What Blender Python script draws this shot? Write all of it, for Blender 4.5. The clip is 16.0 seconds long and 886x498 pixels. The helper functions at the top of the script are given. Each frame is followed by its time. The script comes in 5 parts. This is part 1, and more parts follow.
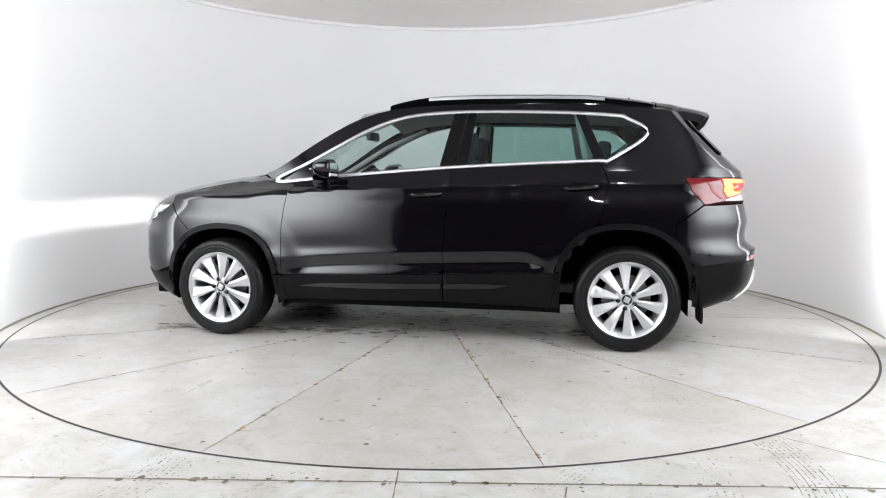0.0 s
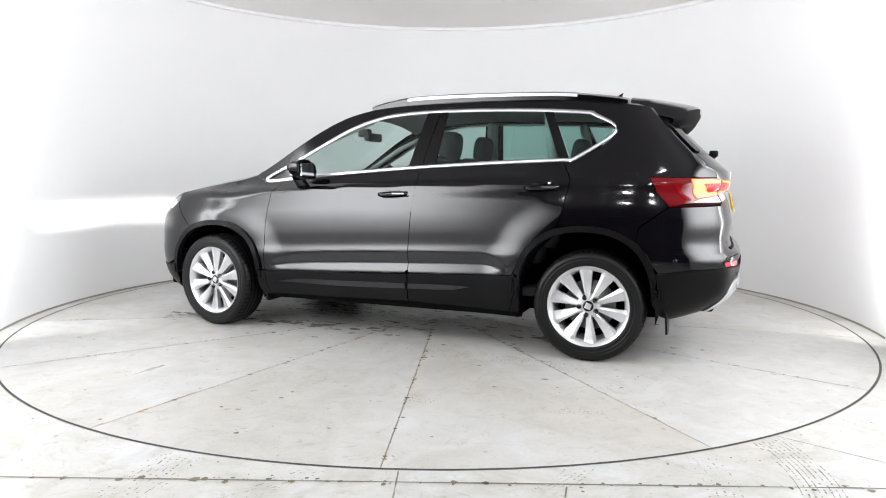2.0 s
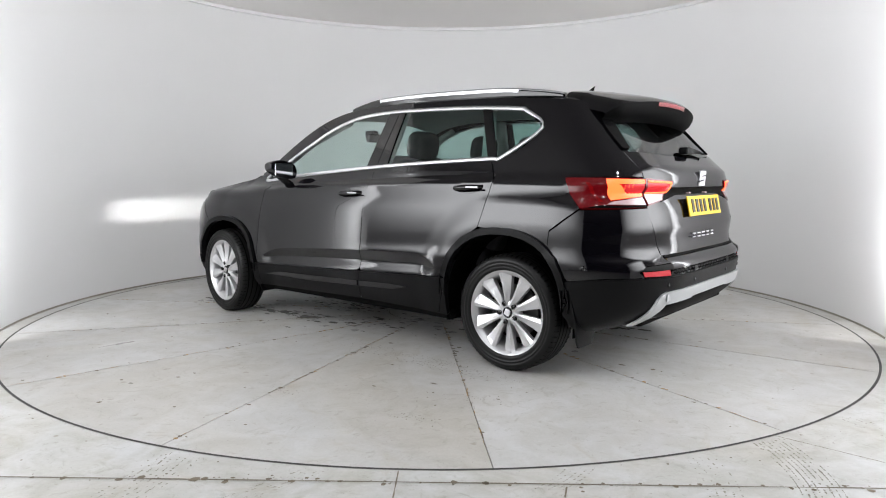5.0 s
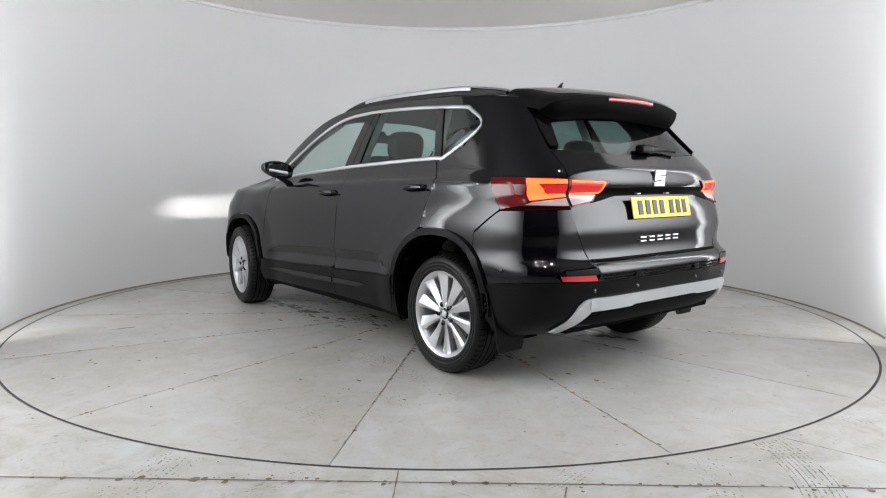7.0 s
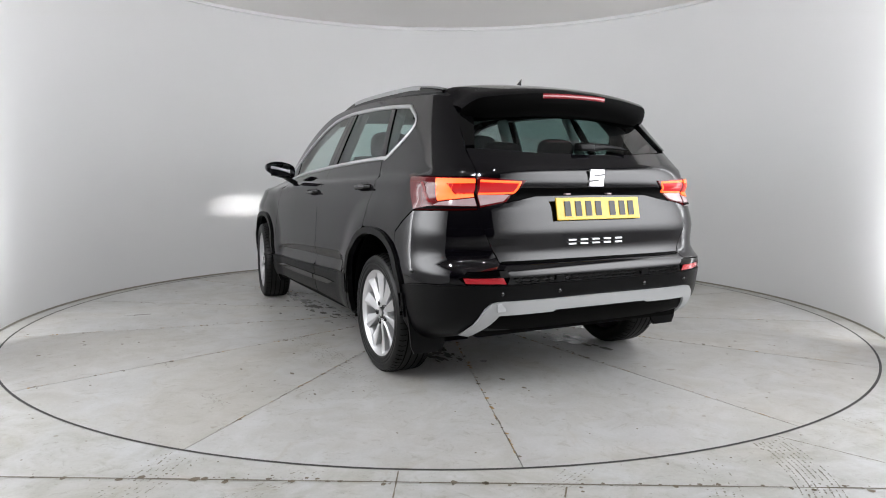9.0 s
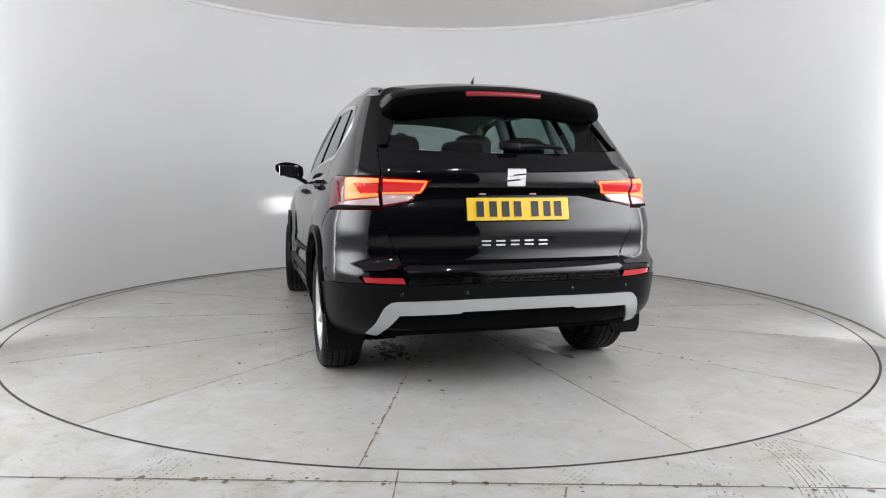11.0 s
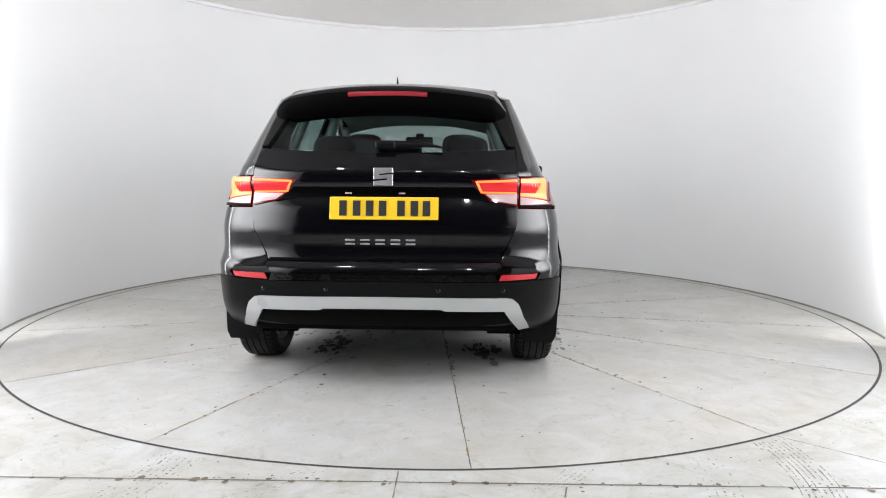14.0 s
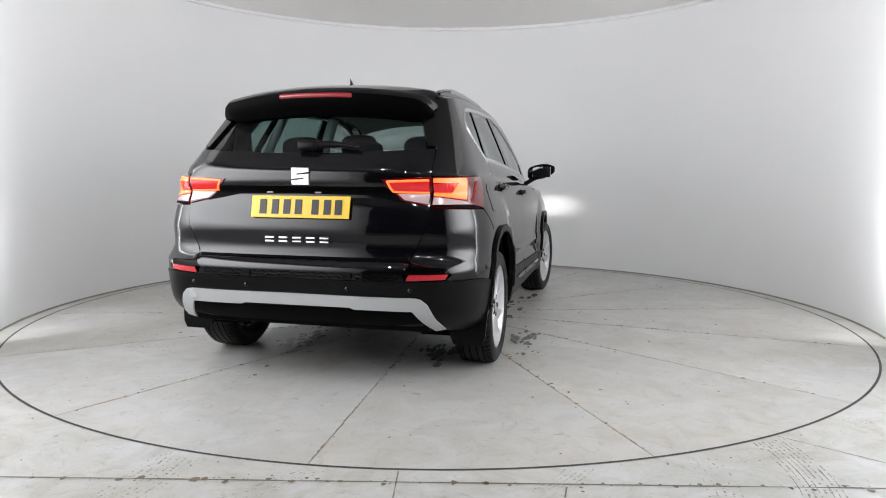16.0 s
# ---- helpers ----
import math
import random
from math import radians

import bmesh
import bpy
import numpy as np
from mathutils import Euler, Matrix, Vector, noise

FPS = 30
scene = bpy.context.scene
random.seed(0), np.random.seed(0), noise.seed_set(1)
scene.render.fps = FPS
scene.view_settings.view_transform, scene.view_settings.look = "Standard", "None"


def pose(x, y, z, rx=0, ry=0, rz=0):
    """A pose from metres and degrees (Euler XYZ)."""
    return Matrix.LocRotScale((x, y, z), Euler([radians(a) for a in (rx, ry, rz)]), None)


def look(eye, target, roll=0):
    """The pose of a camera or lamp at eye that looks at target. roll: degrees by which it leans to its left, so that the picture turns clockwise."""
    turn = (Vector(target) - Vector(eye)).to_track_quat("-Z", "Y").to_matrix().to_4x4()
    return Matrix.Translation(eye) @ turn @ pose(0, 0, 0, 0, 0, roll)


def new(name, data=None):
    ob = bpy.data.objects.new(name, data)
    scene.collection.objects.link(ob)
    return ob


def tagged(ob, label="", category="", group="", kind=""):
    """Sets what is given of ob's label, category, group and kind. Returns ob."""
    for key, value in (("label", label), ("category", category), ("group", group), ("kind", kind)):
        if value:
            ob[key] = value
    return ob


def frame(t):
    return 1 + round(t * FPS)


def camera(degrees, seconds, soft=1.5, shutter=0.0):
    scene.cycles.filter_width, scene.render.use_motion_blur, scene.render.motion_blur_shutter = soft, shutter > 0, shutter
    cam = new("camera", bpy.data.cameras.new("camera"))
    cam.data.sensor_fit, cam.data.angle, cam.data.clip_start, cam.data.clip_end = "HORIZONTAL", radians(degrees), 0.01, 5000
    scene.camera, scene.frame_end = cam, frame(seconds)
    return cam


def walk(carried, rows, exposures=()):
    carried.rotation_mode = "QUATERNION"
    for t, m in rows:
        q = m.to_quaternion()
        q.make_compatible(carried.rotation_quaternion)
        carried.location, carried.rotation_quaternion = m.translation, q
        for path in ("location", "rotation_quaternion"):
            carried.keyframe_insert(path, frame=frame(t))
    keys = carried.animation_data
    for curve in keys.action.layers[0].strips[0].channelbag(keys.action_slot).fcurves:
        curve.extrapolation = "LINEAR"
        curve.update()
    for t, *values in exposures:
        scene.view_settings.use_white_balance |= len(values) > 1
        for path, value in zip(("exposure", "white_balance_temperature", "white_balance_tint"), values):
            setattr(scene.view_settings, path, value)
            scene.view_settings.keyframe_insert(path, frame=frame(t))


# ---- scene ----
cam = camera(65.64, 16.0, soft=1.05)
EYE, PAN, TILT, ROLL = (0.0, -5.405, 1.076), -0.315, -6.118, 0.325
AIM = pose(*EYE) @ pose(0, 0, 0, 0, 0, PAN) @ pose(0, 0, 0, 90 + TILT, 0, 0) @ pose(0, 0, 0, 0, 0, ROLL)
walk(cam, [(0.0, AIM), (16.0, AIM)], exposures=[(0.0, -0.02), (0.5, 0.05), (1.5, 0.13), (2.5, 0.06), (3.5, -0.17), (6.5, -0.49), (7.0, -0.52), (8.0, -0.52), (9.0, -0.56), (11.5, -0.38), (12.0, -0.32), (13.5, -0.07), (14.5, -0.12), (16.0, -0.44)])

# turntable: heading of the car in degrees, and the car's place on the disc
HEAD_0, SPIN, OFF_X, OFF_Y = 170.2, -5.888, -0.018, 0.190
DISC_R, WALL_R, CEIL_Z = 2.977, 3.10, 2.86
WALL_C = (0.015, -0.05)

# ---- world and light ----
world = bpy.data.worlds.new("studio_dark")
world.use_nodes = True
world.node_tree.nodes["Background"].inputs[0].default_value = (0.02, 0.02, 0.022, 1)
scene.world = world


def area(name, place, target, w, h, power, colour=(1, 1, 1)):
    data = bpy.data.lights.new(name, "AREA")
    data.shape, data.size, data.size_y, data.energy, data.color = "RECTANGLE", w, h, power, colour
    ob = new(name, data)
    ob.matrix_world = look(place, target)
    return ob


COOL = (0.975, 0.985, 1.018)
for sx in (-1, 1):
    # upright tubes at the ends of the curved wall, turned to the wall
    area("wall_tube_light", (sx * 2.81, -1.13, 1.45), (sx * (2.81 + 0.45), -1.13 + 0.89, 1.45), 0.06, 2.4, 36, COOL)
    # small ceiling spots over the opening
    for px, py in ((0.95, -3.3), (0.35, -4.2)):
        spot = area("ceiling_spot_light", (sx * px, py, 2.84), (sx * px, py + 0.4, 0), 0.07, 0.07, 11, COOL)
        spot.data.shape = "DISK"


# ---- materials ----
def mat(name, base=(0.5, 0.5, 0.5), rough=0.5, metal=0.0, coat=0.0, emit=None, power=0.0, vary=0.0, scale=8.0, bump=0.0, bscale=60.0, spec=0.5, coatrough=0.03):
    m = bpy.data.materials.new(name)
    m.use_nodes = True
    nt = m.node_tree
    b = nt.nodes["Principled BSDF"]
    b.inputs["Base Color"].default_value = (*base, 1)
    b.inputs["Roughness"].default_value = rough
    b.inputs["Metallic"].default_value = metal
    b.inputs["Coat Weight"].default_value = coat
    b.inputs["Coat Roughness"].default_value = coatrough
    b.inputs["Specular IOR Level"].default_value = spec
    if emit:
        b.inputs["Emission Color"].default_value = (*emit, 1)
        b.inputs["Emission Strength"].default_value = power
    if vary or bump:
        tc = nt.nodes.new("ShaderNodeTexCoord")
    if vary:
        n = nt.nodes.new("ShaderNodeTexNoise")
        n.inputs["Scale"].default_value, n.inputs["Detail"].default_value = scale, 6
        nt.links.new(tc.outputs["Object"], n.inputs["Vector"])
        mx = nt.nodes.new("ShaderNodeMix")
        mx.data_type = "RGBA"
        mx.inputs["A"].default_value = (*[c * (1 - vary) for c in base], 1)
        mx.inputs["B"].default_value = (*[min(1, c * (1 + vary)) for c in base], 1)
        nt.links.new(n.outputs["Fac"], mx.inputs["Factor"])
        nt.links.new(mx.outputs["Result"], b.inputs["Base Color"])
        mr = nt.nodes.new("ShaderNodeMapRange")
        mr.inputs["To Min"].default_value, mr.inputs["To Max"].default_value = rough * (1 - vary), min(1, rough * (1 + vary))
        nt.links.new(n.outputs["Fac"], mr.inputs["Value"])
        nt.links.new(mr.outputs["Result"], b.inputs["Roughness"])
    if bump:
        n2 = nt.nodes.new("ShaderNodeTexNoise")
        n2.inputs["Scale"].default_value, n2.inputs["Detail"].default_value = bscale, 4
        nt.links.new(tc.outputs["Object"], n2.inputs["Vector"])
        bp = nt.nodes.new("ShaderNodeBump")
        bp.inputs["Strength"].default_value, bp.inputs["Distance"].default_value = bump, 0.004
        nt.links.new(n2.outputs["Fac"], bp.inputs["Height"])
        nt.links.new(bp.outputs["Normal"], b.inputs["Normal"])
    return m


def glass(name, tint, ior=1.5):
    m = bpy.data.materials.new(name)
    m.use_nodes = True
    nt = m.node_tree
    nt.nodes.remove(nt.nodes["Principled BSDF"])
    out = nt.nodes["Material Output"]
    tr, gl, lw, pw, mx = (nt.nodes.new("ShaderNode" + k) for k in ("BsdfTransparent", "BsdfGlossy", "LayerWeight", "Math", "MixShader"))
    ad = nt.nodes.new("ShaderNodeMath")
    tr.inputs[0].default_value = (*tint, 1)
    gl.inputs["Roughness"].default_value = 0.01
    lw.inputs["Blend"].default_value = 0.5
    pw.operation, ad.operation = "POWER", "MULTIPLY_ADD"
    pw.inputs[1].default_value = 5.0
    base = ((ior - 1) / (ior + 1)) ** 2 * 1.8
    ad.inputs[1].default_value, ad.inputs[2].default_value = 1 - base, base
    nt.links.new(lw.outputs["Facing"], pw.inputs[0])
    nt.links.new(pw.outputs[0], ad.inputs[0])
    nt.links.new(ad.outputs[0], mx.inputs[0])
    nt.links.new(tr.outputs[0], mx.inputs[1])
    nt.links.new(gl.outputs[0], mx.inputs[2])
    nt.links.new(mx.outputs[0], out.inputs["Surface"])
    return m


def concrete(name, base, stain, joint_scale=1.0, rough=0.38):
    m = bpy.data.materials.new(name)
    m.use_nodes = True
    nt = m.node_tree
    N, L = nt.nodes, nt.links
    b = N["Principled BSDF"]
    tc = N.new("ShaderNodeTexCoord")

    info, far, off = N.new("ShaderNodeObjectInfo"), N.new("ShaderNodeVectorMath"), N.new("ShaderNodeVectorMath")
    far.operation, off.operation = "SCALE", "ADD"
    far.inputs[0].default_value = (31.0, 17.0, 9.0)
    L.new(info.outputs["Random"], far.inputs["Scale"])
    L.new(tc.outputs["Object"], off.inputs[0])
    L.new(far.outputs[0], off.inputs[1])

    def nz(scale, detail, rough_, dist=0.0):
        n = N.new("ShaderNodeTexNoise")
        n.inputs["Scale"].default_value, n.inputs["Detail"].default_value = scale, detail
        n.inputs["Roughness"].default_value, n.inputs["Distortion"].default_value = rough_, dist
        L.new(off.outputs[0], n.inputs["Vector"])
        return n.outputs["Fac"]

    def ramp(sock, a, b_, c0, c1):
        r = N.new("ShaderNodeValToRGB")
        r.color_ramp.elements[0].position, r.color_ramp.elements[1].position = a, b_
        r.color_ramp.elements[0].color, r.color_ramp.elements[1].color = (*c0, 1), (*c1, 1)
        L.new(sock, r.inputs[0])
        return r.outputs[0]

    def mul(a, b_, f=1.0):
        x = N.new("ShaderNodeMix")
        x.data_type, x.blend_type = "RGBA", "MULTIPLY"
        x.inputs["Factor"].default_value = f
        L.new(a, x.inputs["A"])
        L.new(b_, x.inputs["B"])
        return x.outputs["Result"]

    big = ramp(nz(0.9, 5, 0.55, 0.6), 0.3, 0.7, [c * 0.86 for c in base], base)
    mid = ramp(nz(4.5, 6, 0.6, 1.0), 0.35, 0.62, stain, (1, 1, 1))
    fine = ramp(nz(70, 3, 0.6), 0.3, 0.7, (0.93, 0.93, 0.93), (1, 1, 1))
    spots = ramp(nz(13, 2, 0.5), 0.70, 0.76, (1, 1, 1), (0.72, 0.68, 0.62))
    rust = ramp(nz(2.3, 7, 0.7, 1.4), 0.58, 0.78, (1, 1, 1), (0.82, 0.76, 0.65))
    scuff = ramp(nz(8.0, 8, 0.72, 2.2), 0.56, 0.66, (1, 1, 1), (0.82, 0.81, 0.77))
    warm = ramp(nz(0.75, 4, 0.6, 1.5), 0.42, 0.68, (1, 1, 1), (0.95, 0.92, 0.865))
    pits = ramp(nz(120, 2, 0.5), 0.22, 0.30, (0.55, 0.53, 0.50), (1, 1, 1))
    streak = ramp(nz(1.6, 9, 0.78, 3.0), 0.60, 0.72, (1, 1, 1), (0.84, 0.82, 0.77))
    tone = ramp(info.outputs["Random"], 0.0, 1.0, (0.975, 0.972, 0.968), (1, 1, 1))
    col = mul(mul(mul(mul(mul(big, mid), fine), spots), rust), scuff)
    col = mul(mul(mul(mul(col, warm), pits), streak), tone)
    L.new(col, b.inputs["Base Color"])
    rr = N.new("ShaderNodeMapRange")
    rr.inputs["To Min"].default_value, rr.inputs["To Max"].default_value = rough - 0.14, rough + 0.16
    L.new(nz(3.0, 5, 0.6, 0.5), rr.inputs["Value"])
    L.new(rr.outputs["Result"], b.inputs["Roughness"])
    bp = N.new("ShaderNodeBump")
    bp.inputs["Strength"].default_value, bp.inputs["Distance"].default_value = 0.12, 0.003
    L.new(nz(40, 5, 0.6), bp.inputs["Height"])
    L.new(bp.outputs["Normal"], b.inputs["Normal"])
    return m


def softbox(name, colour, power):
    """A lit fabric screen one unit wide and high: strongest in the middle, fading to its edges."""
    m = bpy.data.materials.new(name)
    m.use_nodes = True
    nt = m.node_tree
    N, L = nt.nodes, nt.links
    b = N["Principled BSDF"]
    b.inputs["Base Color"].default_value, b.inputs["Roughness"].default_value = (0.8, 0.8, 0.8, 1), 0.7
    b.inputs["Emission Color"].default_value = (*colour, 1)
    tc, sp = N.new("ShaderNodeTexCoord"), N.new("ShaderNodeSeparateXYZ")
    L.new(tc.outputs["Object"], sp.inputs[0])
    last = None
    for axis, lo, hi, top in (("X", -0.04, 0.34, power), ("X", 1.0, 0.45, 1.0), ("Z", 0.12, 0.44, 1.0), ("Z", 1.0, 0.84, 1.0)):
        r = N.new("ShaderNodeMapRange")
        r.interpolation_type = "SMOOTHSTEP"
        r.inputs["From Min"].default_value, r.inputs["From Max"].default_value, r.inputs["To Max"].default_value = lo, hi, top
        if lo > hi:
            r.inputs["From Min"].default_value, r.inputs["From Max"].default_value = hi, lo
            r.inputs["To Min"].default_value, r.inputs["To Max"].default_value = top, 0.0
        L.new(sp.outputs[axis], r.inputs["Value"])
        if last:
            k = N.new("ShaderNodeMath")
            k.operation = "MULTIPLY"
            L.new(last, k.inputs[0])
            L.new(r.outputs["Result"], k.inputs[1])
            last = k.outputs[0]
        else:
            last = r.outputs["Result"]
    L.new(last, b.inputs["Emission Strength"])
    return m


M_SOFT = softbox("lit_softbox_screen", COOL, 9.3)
M_WALL = mat("white_painted_wall", (0.80, 0.80, 0.80), 0.55, vary=0.03, scale=1.2, bump=0.05, bscale=25)
M_CEIL = mat("ceiling_paint", (0.88, 0.86, 0.84), 0.8, vary=0.03, scale=1.0)
M_CEIL2 = mat("dark_ceiling_paint", (0.15, 0.145, 0.14), 0.8, vary=0.1, scale=1.0)
M_TRIM = mat("white_edge_trim", (0.85, 0.85, 0.85), 0.4)
M_DISC = concrete("turntable_concrete", (0.53, 0.53, 0.525), (0.86, 0.85, 0.82), rough=0.33)
M_FLOOR = concrete("floor_concrete", (0.53, 0.535, 0.53), (0.80, 0.79, 0.74), rough=0.42)
M_GAP = mat("dark_joint", (0.035, 0.033, 0.031), 0.7, vary=0.4, scale=5)
M_SEAM = mat("seam_dirt", (0.15, 0.125, 0.09), 0.8, vary=0.5, scale=9)
M_FOOT = mat("wall_foot_dirt", (0.30, 0.28, 0.24), 0.8, vary=0.4, scale=6)
M_RUST = mat("rust_stain", (0.36, 0.23, 0.09), 0.8, vary=0.3, scale=20)
M_OIL_SHADE = mat("oil_stain_and_shade", (0.17, 0.165, 0.155), 0.30, vary=0.5, scale=14)
M_WET = mat("damp_tyre_print", (0.24, 0.235, 0.22), 0.16, vary=0.5, scale=30)
M_MARK = mat("tyre_mark", (0.20, 0.185, 0.15), 0.7, vary=0.3, scale=30)
M_BACK = mat("dark_backroom", (0.05, 0.05, 0.052), 0.8, vary=0.1, scale=1)
M_PAINT = mat("black_car_paint", (0.0023, 0.0020, 0.0031), 0.6, coat=1.0, coatrough=0.035, spec=0.0)
_nt = M_PAINT.node_tree
_nt.nodes["Principled BSDF"].inputs["Coat IOR"].default_value = 1.56
_tc, _nz, _mr, _mp = (_nt.nodes.new("ShaderNode" + k) for k in ("TexCoord", "TexNoise", "MapRange", "Mapping"))
_mp.inputs["Scale"].default_value = (1.0, 1.0, 0.25)
_nz.inputs["Scale"].default_value, _nz.inputs["Detail"].default_value = 7.0, 7
_mr.inputs["From Min"].default_value, _mr.inputs["From Max"].default_value = 0.4, 0.75
_mr.inputs["To Min"].default_value, _mr.inputs["To Max"].default_value = 0.02, 0.16
_nt.links.new(_tc.outputs["Object"], _mp.inputs["Vector"])
_nt.links.new(_mp.outputs["Vector"], _nz.inputs["Vector"])
_nt.links.new(_nz.outputs["Fac"], _mr.inputs["Value"])
_nt.links.new(_mr.outputs["Result"], _nt.nodes["Principled BSDF"].inputs["Coat Roughness"])
M_GLOSS = mat("gloss_black_plastic", (0.0018, 0.0018, 0.002), 0.06)
M_CLAD = mat("dark_grey_plastic_cladding", (0.0035, 0.0035, 0.0038), 0.34, bump=0.06, bscale=900, vary=0.1, scale=6, spec=0.13)
M_BLACKP = mat("matt_black_plastic_and_shade", (0.0012, 0.0012, 0.0012), 0.5, spec=0.03)
M_RUBBER = mat("tyre_rubber", (0.005, 0.005, 0.005), 0.42, vary=0.2, scale=20, bump=0.1, bscale=300, spec=0.22)
M_CHROME = mat("satin_chrome", (0.72, 0.72, 0.74), 0.38, metal=1.0)
M_DCHROME = mat("dark_chrome", (0.20, 0.20, 0.205), 0.22, metal=1.0)
M_RAIL = mat("brushed_aluminium", (0.56, 0.565, 0.58), 0.42, metal=1.0, vary=0.05, scale=30)
M_ALLOY = mat("silver_wheel_paint", (0.58, 0.58, 0.59), 0.33, metal=0.6, coat=0.5, vary=0.04, scale=12)
M_SKID = mat("silver_painted_plastic", (0.50, 0.51, 0.52), 0.34, metal=0.4, vary=0.05, scale=10)
M_STEEL = mat("brake_steel", (0.20, 0.195, 0.19), 0.4, metal=1.0, vary=0.2, scale=20)
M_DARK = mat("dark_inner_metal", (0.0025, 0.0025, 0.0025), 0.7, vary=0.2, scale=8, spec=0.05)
M_LINER = mat("wheel_arch_felt", (0.0018, 0.0018, 0.0018), 0.95, bump=0.3, bscale=200, spec=0.05)
M_GLASS = glass("green_tinted_glass", (0.79, 0.89, 0.865))
M_GLASS2 = glass("privacy_tinted_glass", (0.47, 0.65, 0.615))
M_GLASS3 = glass("dark_rear_glass", (0.30, 0.36, 0.355))
M_LENS = glass("clear_lens", (0.93, 0.95, 0.97), 1.45)
M_REDLENS = mat("red_tail_lens", (0.075, 0.002, 0.004), 0.10, coat=0.8, emit=(1.0, 0.01, 0.012), power=0.05, spec=0.2)
M_REDGLOW = mat("lit_red_inner_lens", (0.30, 0.01, 0.015), 0.12, coat=0.5, emit=(1.0, 0.03, 0.03), power=0.55, spec=0.2)
M_DARKRED = mat("dark_red_tail_lens", (0.16, 0.003, 0.004), 0.12, coat=0.35, spec=0.15, emit=(1.0, 0.01, 0.01), power=0.03)
M_LED = mat("tail_led_bar", (0.9, 0.15, 0.05), 0.3, emit=(1.0, 0.10, 0.014), power=2.9)
M_WLENS = mat("clear_reverse_lens", (0.44, 0.33, 0.34), 0.15, coat=0.5, vary=0.08, scale=60)
M_REFL = mat("red_reflector", (0.48, 0.02, 0.03), 0.18, coat=1.0, bump=0.2, bscale=400)
M_BRAKE = mat("brake_light_strip", (0.24, 0.01, 0.018), 0.2, coat=1.0, emit=(1, 0.03, 0.05), power=0.02)
M_HEAD = mat("headlamp_led", (1, 1, 1), 0.3, emit=(1.0, 0.98, 0.95), power=9.0)
M_BEAM = mat("headlamp_beam_source", (1, 1, 1), 0.3, emit=(1.0, 0.98, 0.96), power=22000.0)
M_LAMPW = mat("headlamp_reflector", (0.75, 0.77, 0.80), 0.15, metal=0.7)
M_PLATE = mat("yellow_reflective_plate", (0.78, 0.50, 0.015), 0.35, vary=0.04, scale=30, coat=0.4)
M_CHAR = mat("black_plate_marks", (0.015, 0.015, 0.015), 0.4)
M_SEAT = mat("dark_seat_fabric", (0.045, 0.045, 0.05), 0.85, vary=0.2, scale=40, bump=0.2, bscale=400)
M_DASH = mat("dark_dashboard_plastic", (0.03, 0.03, 0.032), 0.55, bump=0.15, bscale=300)
M_LININ = mat("pale_headliner", (0.42, 0.41, 0.40), 0.9, vary=0.05, scale=30)
M_MIRR = mat("mirror_glass", (0.9, 0.9, 0.92), 0.02, metal=1.0)


# ---- helpers of this scene ----
def mesh_of(name, bm, material, smooth=True):
    me = bpy.data.meshes.new(name)
    bm.normal_update()
    bm.to_mesh(me)
    bm.free()
    me.materials.append(material)
    if smooth:
        me.shade_smooth()
    return me


def part(name, bm, material, parent, label="", smooth=True):
    ob = new(name, mesh_of(name, bm, material, smooth))
    ob.parent = parent
    if label:
        tagged(ob, label)
    return ob


def shared(name, me, parent, m=None, label=""):
    ob = new(name, me)
    ob.parent = parent
    if m is not None:
        ob.matrix_basis = m
    if label:
        tagged(ob, label)
    return ob


def box(bm, c, s, m=None, bevel=0.0):
    r = bmesh.ops.create_cube(bm, size=1.0)
    vs = r["verts"]
    for v in vs:
        v.co = Vector((c[0] + v.co.x * s[0], c[1] + v.co.y * s[1], c[2] + v.co.z * s[2]))
    if bevel:
        es = list({e for v in vs for e in v.link_edges})
        out = bmesh.ops.bevel(bm, geom=es, offset=bevel, segments=2, profile=0.6, affect="EDGES")
        vs = list({v for f in out["faces"] for v in f.verts} | {v for v in vs if v.is_valid})
    if m is not None:
        for v in vs:
            v.co = m @ v.co
    return bm


def sharp(ob, angle=35):
    """Split the shading at edges steeper than the angle."""
    bm = bmesh.new()
    bm.from_mesh(ob.data)
    for e in bm.edges:
        e.smooth = not (len(e.link_faces) == 2 and e.calc_face_angle() > radians(angle))
    bm.to_mesh(ob.data)
    bm.free()
    return ob


def grid(rows_, closed=False):
    """A bmesh from rows of points; closed joins the last row to the first."""
    bm = bmesh.new()
    vs = [[bm.verts.new(p) for p in r] for r in rows_]
    n = len(vs)
    for i in range(n if closed else n - 1):
        a, b = vs[i], vs[(i + 1) % n]
        for j in range(len(a) - 1):
            bm.faces.new((a[j], a[j + 1], b[j + 1], b[j]))
    return bm


def lathe(profile, n=64, axis="y"):
    """Turn a profile of (radius, height) about the y axis."""
    return grid([[(r * math.cos(2 * math.pi * i / n), h, r * math.sin(2 * math.pi * i / n)) for r, h in profile] for i in range(n)], True)


